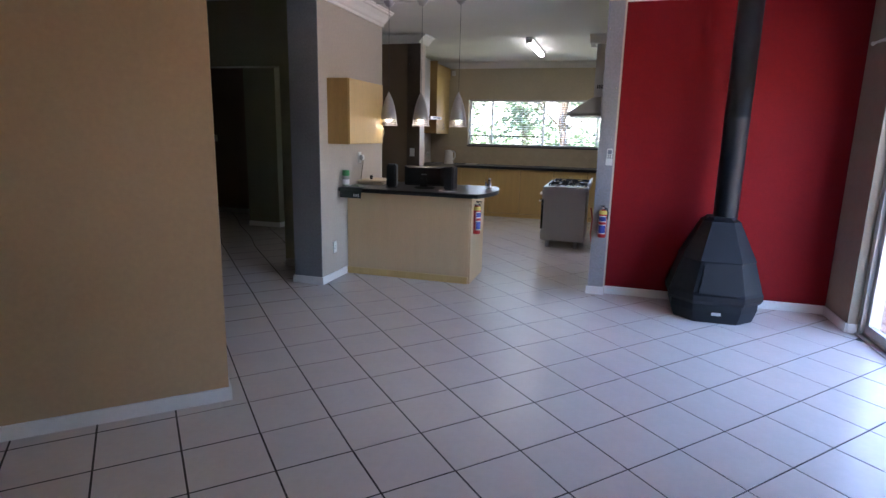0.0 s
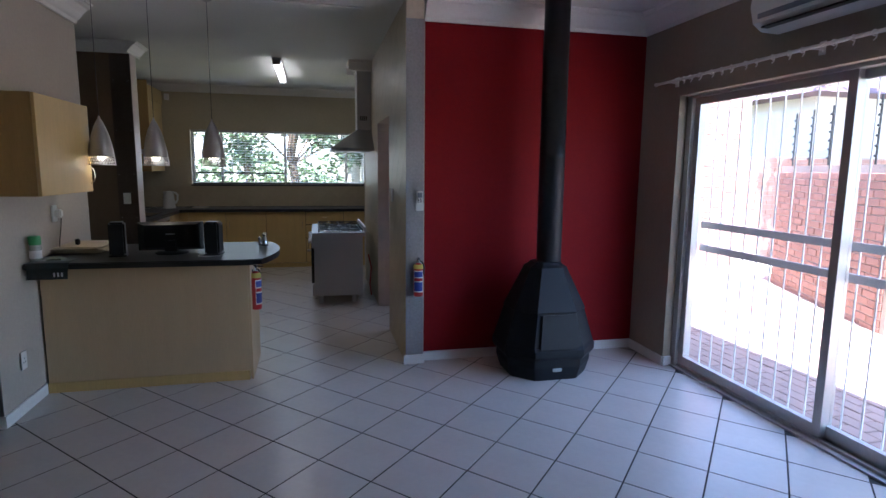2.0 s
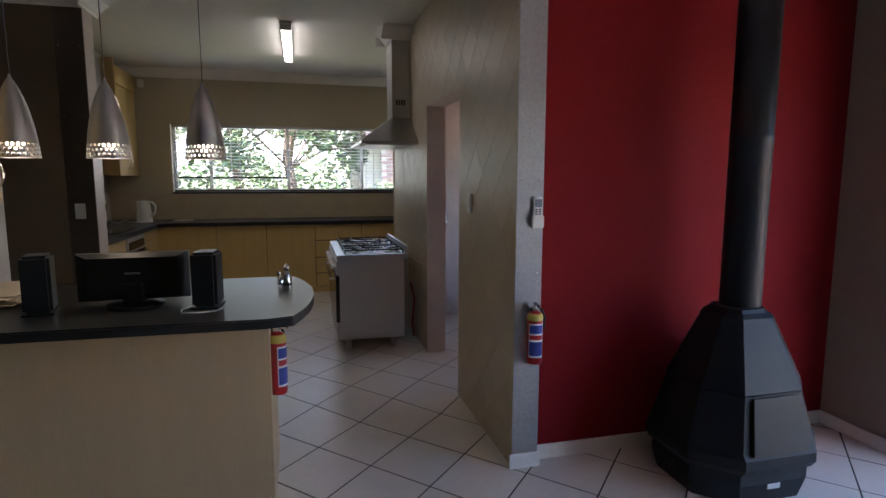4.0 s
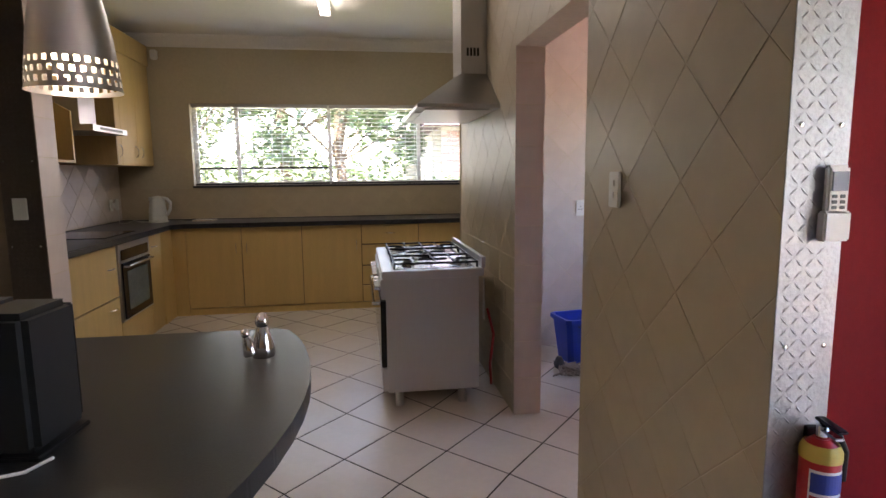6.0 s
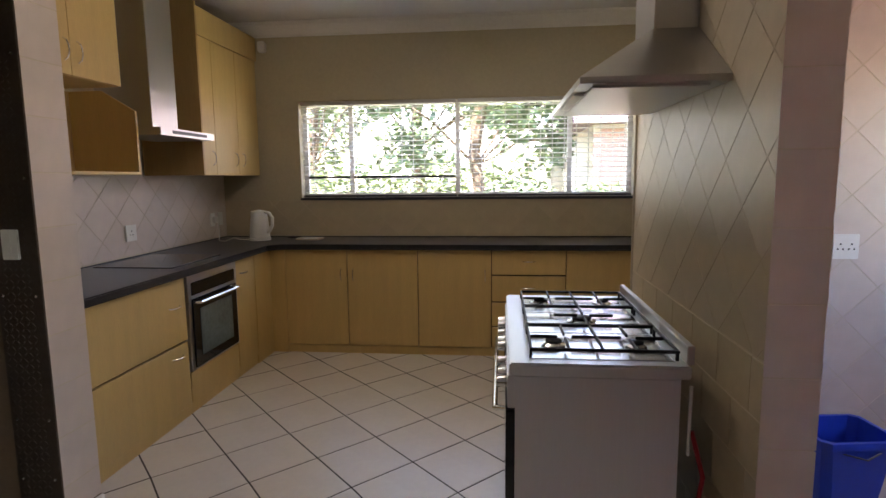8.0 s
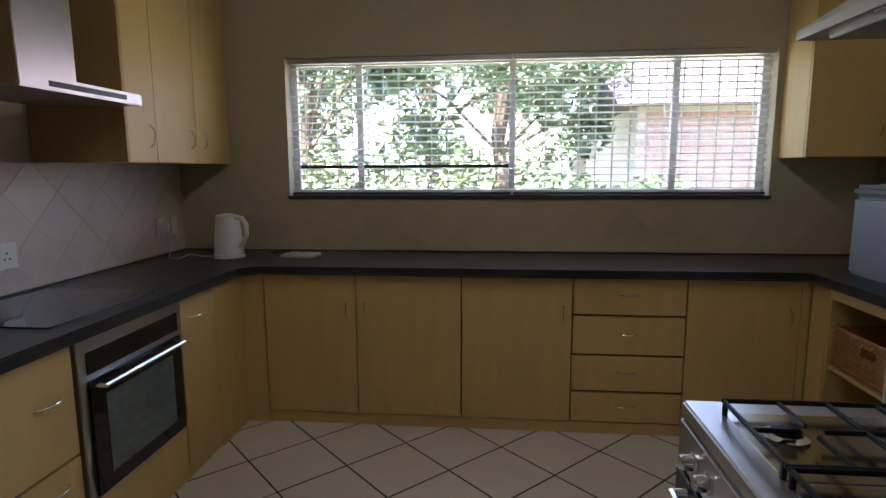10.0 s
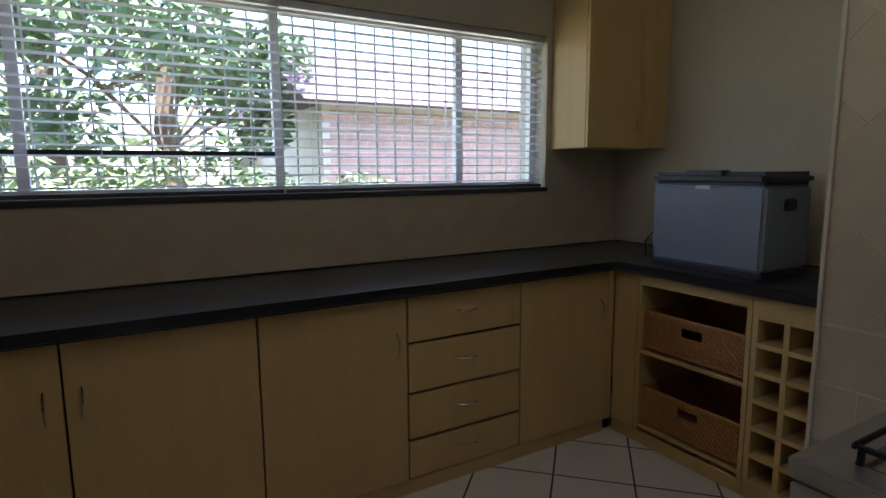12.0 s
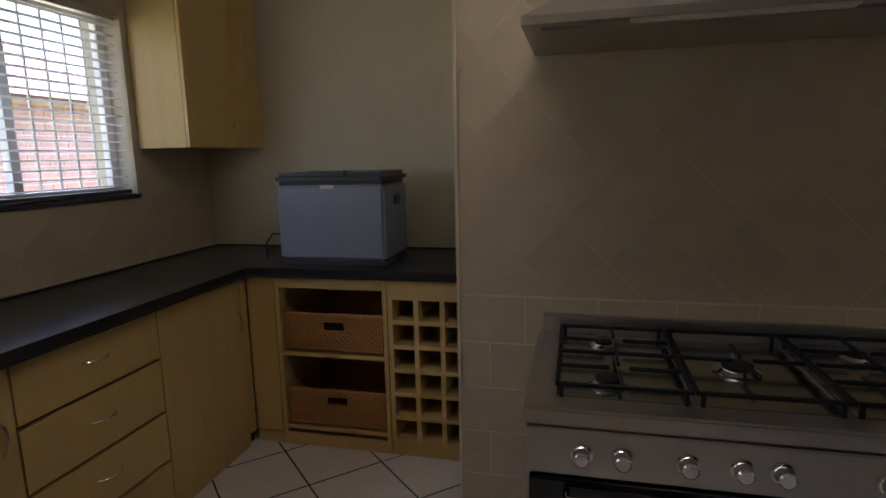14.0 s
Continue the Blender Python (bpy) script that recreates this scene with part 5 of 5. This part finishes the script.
sensor = thing("motion_detector", pose(-2.56, FY - 0.04, 2.585), "small white alarm sensor under the cornice", "sensor")
part("case", slab(-0.03, 0.03, -0.03, 0.04, -0.045, 0.045, 0.008), WHITEP, sensor)
part("lens", slab(-0.018, 0.018, -0.034, -0.028, -0.03, 0.005, 0.003), LWHITE, sensor)

# ---- utility room ----
bucket = thing("bucket", pose(1.02, 6.90, 0, 0, 0, 8), "bright blue square plastic bucket on the utility floor", "bucket")


def sq(a, b, z, c=0.03):
    return [(-a + c, -b, z), (a - c, -b, z), (a, -b + c, z), (a, b - c, z), (a - c, b, z), (-a + c, b, z), (-a, b - c, z), (-a, -b + c, z)]


part("tub", loft([sq(0.125, 0.10, 0.0), sq(0.16, 0.13, 0.30), sq(0.175, 0.145, 0.30), sq(0.175, 0.145, 0.33), sq(0.158, 0.128, 0.33), sq(0.12, 0.095, 0.012)]), BLUEP, bucket)
part("handle", tube([(-0.168, 0, 0.315), (-0.15, -0.10, 0.29), (0, -0.155, 0.262), (0.15, -0.10, 0.29), (0.168, 0, 0.315)], 0.004, 6), DGREYP, bucket, "thin wire handle", True)
mop = thing("mop_head", pose(0.79, 6.62, 0), "grey-brown string mop head on the floor", "mop")
rm = random.Random(5)
for k in range(46):
    a0 = rm.uniform(-1.9, 1.4)
    L = rm.uniform(0.10, 0.2)
    pts = [(0, 0.05, 0.05)]
    for i in range(1, 5):
        u = i / 4
        pts.append((L * u * math.cos(a0 + 0.5 * u * rm.uniform(-1, 1)), 0.05 + L * u * math.sin(a0) * 0.8, 0.05 * (1 - u) ** 2 + rm.uniform(0.005, 0.02)))
    part("strand", tube(pts, 0.006, 5), MOP, mop)
part("socket", lathe([(0.03, 0.02), (0.04, 0.05), (0.018, 0.10)], 10, 0, 0.06), DGREYP, mop)
tap = thing("bib_tap", pose(0.74, 7.245, 1.035), "small chrome wall tap over the bucket", "tap")
part("body", tube([(0, 0, 0), (0, -0.06, 0), (0, -0.085, -0.012), (0, -0.09, -0.045)], 0.010, 10), CHROME, tap, smooth=True)
part("stem", tube([(0, -0.05, 0), (0, -0.05, 0.04)], 0.007, 8), CHROME, tap)
part("lever", tube([(-0.028, -0.05, 0.042), (0.028, -0.05, 0.042)], 0.005, 8), CHROME, tap)
part("rose", lathe([(0.022, 0), (0.022, 0.006), (0.014, 0.01)], 14), CHROME, tap).matrix_local = pose(0, 0, 0, 90)
wm = thing("white_appliance", pose(1.42, 5.58, 0), "white enamelled front-loading appliance in the utility room", "appliance")
part("body", slab(0, 0.6, 0, 0.6, 0.0, 0.85, 0.006), WHITEP, wm)
part("top", slab(-0.015, 0.6, -0.01, 0.61, 0.852, 0.885, 0.004), WHITEP, wm)
part("door_line", slab(-0.004, 0.001, 0.298, 0.302, 0.05, 0.84, 0), GREYP, wm)
part("handle", slab(-0.02, -0.001, 0.33, 0.35, 0.62, 0.72, 0.004), CHROME, wm)
_u = bpy.data.lights.new("utility_window_light", "AREA")
_u.shape, _u.size, _u.size_y, _u.energy, _u.color = "RECTANGLE", 1.4, 0.9, UTILITY_W, (0.92, 0.95, 1.0)
new("utility_window_light", _u).matrix_world = look((2.40, 5.95, 1.575), (0.4, 5.95, 1.2))
_k = bpy.data.lights.new("kitchen_window_light", "AREA")
_k.shape, _k.size, _k.size_y, _k.energy, _k.color = "RECTANGLE", 2.85, 0.8, WINDOW_W, (0.95, 0.97, 1.0)
new("kitchen_window_light", _k).matrix_world = look((-0.8, FY + 0.215, 1.69), (-0.8, 5.0, 1.2))

# ---- chair in the nook ----
chair = thing("chair", pose(-2.55, 5.95, 0, 0, 0, 172), "black tubular metal chair with a slatted back", "chair")
for x in (-0.20, 0.20):
    part("back_post", tube([(x, -0.21, 0), (x, -0.19, 0.44), (x, -0.24, 0.60)], 0.012, 8), IRON, chair)
    part("leg", tube([(x, 0.21, 0), (x, 0.18, 0.43)], 0.012, 8), IRON, chair)
for k in range(4):
    z = 0.40 + 0.062 * k
    y = -0.19 - 0.05 * max(0, (z - 0.44)) / 0.16
    part("back_slat", slab(-0.195, 0.195, y - 0.006, y + 0.006, z, z + (0.014 if k == 3 else 0.03), 0.003), IRON, chair)
part("seat", slab(-0.21, 0.21, -0.19, 0.22, 0.425, 0.45, 0.01), DGREYP, chair, "dark padded seat")

# ---- wall tiles ----
def clip(poly, u0, u1, v0, v1):
    for axis, lim, sign in ((0, u0, 1), (0, u1, -1), (1, v0, 1), (1, v1, -1)):
        out = []
        for i in range(len(poly)):
            p, q = poly[i - 1], poly[i]
            a, b = sign * (p[axis] - lim), sign * (q[axis] - lim)
            if (a < 0) != (b < 0):
                t = a / (a - b)
                out.append((p[0] + t * (q[0] - p[0]), p[1] + t * (q[1] - p[1])))
            if b >= 0:
                out.append(q)
        poly = out
        if len(poly) < 3:
            return []
    return poly


def tile_piece(poly, deep=0.0016):
    bm = bmesh.new()
    cu, cv = sum(p[0] for p in poly) / len(poly), sum(p[1] for p in poly) / len(poly)
    back = [bm.verts.new((u, 0, v)) for u, v in poly]
    mid = [bm.verts.new((u, -deep + 0.0008, v)) for u, v in poly]
    r = [max(1e-4, math.hypot(u - cu, v - cv)) for u, v in poly]
    front = [bm.verts.new((cu + (u - cu) * (1 - 0.0012 / d), -deep, cv + (v - cv) * (1 - 0.0012 / d))) for (u, v), d in zip(poly, r)]
    n = len(poly)
    for i in range(n):
        j = (i + 1) % n
        bm.faces.new((back[i], back[j], mid[j], mid[i])), bm.faces.new((mid[i], mid[j], front[j], front[i]))
    bm.faces.new(front)
    return bm


def tile_wall(parent, at, u0, u1, v0, v1, material, size, diagonal, gap=0.003, offu=0.0, offv=0.0, height=None, bond=0.5):
    """Tiles on a plane: u along the wall, v up, the face towards -y of the pose."""
    h = height or size
    whole = {}
    if diagonal:
        k = size / 2 ** 0.5
        g = k - gap / 2 ** 0.5
        cells = [(offu + i * k, offv + j * k, [(0, -g), (g, 0), (0, g), (-g, 0)]) for i in range(int((u0 - offu) / k) - 2, int((u1 - offu) / k) + 3) for j in range(int((v0 - offv) / k) - 2, int((v1 - offv) / k) + 3) if (i + j) % 2 == 0]
    else:
        a, b = size / 2 - gap / 2, h / 2 - gap / 2
        cells = [(offu + (i + bond * (j % 2)) * size, offv + (j + 0.5) * h, [(-a, -b), (a, -b), (a, b), (-a, b)]) for j in range(int((v0 - offv) / h) - 1, int((v1 - offv) / h) + 2) for i in range(int((u0 - offu) / size) - 2, int((u1 - offu) / size) + 3)]
    for cu, cv, shape in cells:
        poly = [(cu + a, cv + b) for a, b in shape]
        cut = clip(poly, u0, u1, v0, v1)
        if len(cut) < 3:
            continue
        area = abs(sum(cut[i - 1][0] * cut[i][1] - cut[i][0] * cut[i - 1][1] for i in range(len(cut)))) / 2
        if area < 0.0006:
            continue
        if len(cut) == 4 and all(any(abs(p[0] - q[0]) + abs(p[1] - q[1]) < 1e-6 for q in cut) for p in poly):
            if "me" not in whole:
                whole["me"] = mesh_of("tile", tile_piece(shape), material)
            o = new("tile", whole["me"])
            o.parent = parent
            o.matrix_local = at @ Matrix.Translation((cu, 0, cv))
        else:
            mu, mv = sum(p[0] for p in cut) / len(cut), sum(p[1] for p in cut) / len(cut)
            o = new("tile", mesh_of("tile", tile_piece([(p[0] - mu, p[1] - mv) for p in cut]), material))
            o.parent = parent
            o.matrix_local = at @ Matrix.Translation((mu, 0, mv))


WEST = pose(XT, 0, 0, 0, 0, -90)      # u = -y, faces -x
tile_wall(wall_tiled, WEST, -5.09, -4.092, 0.0, CZ, WTILE, 0.21, True, 0.0028)
tile_wall(wall_tiled, WEST, -6.03, -5.09, 2.02, CZ, WTILE, 0.21, True, 0.0028)
tile_wall(wall_tiled, WEST, -7.652, -6.03, 0.905, CZ, WTILE, 0.21, True, 0.0028)
tile_wall(wall_tiled, WEST, -7.652, -6.03, 0.0, 0.90, BTILE, 0.26, False, 0.006, offv=0.0, height=0.18)
SOUTH = pose(0, 6.028, 0)
tile_wall(wall_tiled, SOUTH, XT - 0.004, 0.439, 0.0, 2.02, PTILE, 0.30, False, 0.004, offu=0.36, height=0.215, bond=0.0)
tile_wall(wall_utility, pose(0, 7.25, 0), 0.44, EX, 0.0, CZ, PTILE, 0.21, True, 0.004)
EAST = pose(LX, 0, 0, 0, 0, 90)       # u = y, faces +x
tile_wall(wall_kitchen_west, EAST, 6.55, FY, WT + 0.013, 1.468, PTILE, 0.21, True, 0.004)
tile_wall(wall_window, pose(0, FY, 0), LX, RX, WT + 0.013, WZ0 - 0.024, WTILE, 0.21, True, 0.003)
structure("grout_bed", boxes((-2.2115, -2.2088, 6.347, 6.543, 0.08, CZ - 0.11)), LGROUT, "pale grout bed of the tiled wall end")
tile_wall(wall_stub, pose(-2.21, 0, 0, 0, 0, 90), 6.345, 6.545, 0.08, CZ - 0.11, PTILE, 0.40, False, 0.004, offu=6.445, height=0.21, bond=0.0)
single("tile_trim", slab(XT - 0.012, XT + 0.004, 7.65, 7.662, 0.0, CZ, 0.002), LGROUT, "pale tile edge trim on the pier corner", kind="structure")

# ---- floor tiles, laid at 45 degrees ----
P_ = 0.25
HALF = 0.2446


def shift(y):
    """The courses open slightly towards the kitchen."""
    for (a, da), (b, db) in zip(SHIFTS, SHIFTS[1:]):
        if a <= y < b:
            return da + (db - da) * (y - a) / (b - a)
    return 0.0


SHIFTS = ((-20.0, -0.075), (0.9, -0.075), (2.0, -0.04), (3.0, 0.02), (3.5, 0.04), (4.2, 0.08), (4.7, 0.105), (4.95, 0.17), (5.2, 0.215), (5.7, 0.235), (5.95, 0.255), (6.2, 0.32), (6.45, 0.352), (7.0, 0.372), (7.5, 0.40), (30.0, 0.40))


def warp(x, y):
    return x if x < 0.1 else 0.1 + (x - 0.1) * 0.978, y + shift(y)


far_tiles = bmesh.new()
count = 0
for i in range(-37, 10):
    for j in range(-18, 38):
        if (i + j) % 2 == 0:
            continue
        x, y = 0.092 + P_ * i, 0.205 + P_ * j
        if x > 2.45 or y > 8.85 or (y > 7.1 and x > 1.4) or (y > 7.0 and x < -4.3) or (y > 7.1 and x < -3.2):
            continue
        cx, cy = warp(x, y)
        ring = [warp(x + a * HALF, y + b * HALF) for a, b in ((-1, 0), (0, -1), (1, 0), (0, 1))]
        ring = [(u - cx, v - cy) for u, v in ring]
        if -2.3 < cx < 2.2 and 1.0 < cy < 8.2 and count < 300:
            tm = bmesh.new()
            lo, md, up = ([tm.verts.new((u * s, v * s, z)) for u, v in ring] for s, z in ((1, -0.008), (1, -0.0013), (0.992, 0.0)))
            for k in range(4):
                n = (k + 1) % 4
                tm.faces.new((lo[k], lo[n], md[n], md[k])), tm.faces.new((md[k], md[n], up[n], up[k]))
            tm.faces.new(up)
            o = new("tile", mesh_of("tile", tm, TILE))
            o.parent = floor
            o.matrix_local = pose(cx, cy, 0)
            count += 1
        else:
            far_tiles.faces.new([far_tiles.verts.new((cx + u * 0.996, cy + v * 0.996, 0)) for u, v in ring])
tagged(part("tiles", far_tiles, TILE, floor), kind="stuff")

# ---- clay pavers of the patio near the door ----
paver_me = mesh_of("paver", slab(-0.108, 0.108, -0.052, 0.052, -0.05, 0.0, 0.005, 1), PAVER)
far_pavers = bmesh.new()
prng = random.Random(9)
count = 0
for r in range(34):
    for c in range(30):
        x, y = 2.69 + 0.1115 * r, 0.3 + 0.2235 * c + (0.112 if r % 2 else 0.0)
        z = -0.032 + prng.uniform(-0.003, 0.002)
        if count < 300 and 0.9 < y < 5.2 and x < 4.4:
            o = new("paver", paver_me)
            o.parent = patio
            o.matrix_local = pose(x, y, z, prng.uniform(-0.5, 0.5), prng.uniform(-0.5, 0.5), 90 + prng.uniform(-0.7, 0.7))
            count += 1
        else:
            box(far_pavers, x - 0.052, x + 0.052, y - 0.108, y + 0.108, -0.06, z)
tagged(part("pavers", far_pavers, PAVER, patio), kind="stuff")
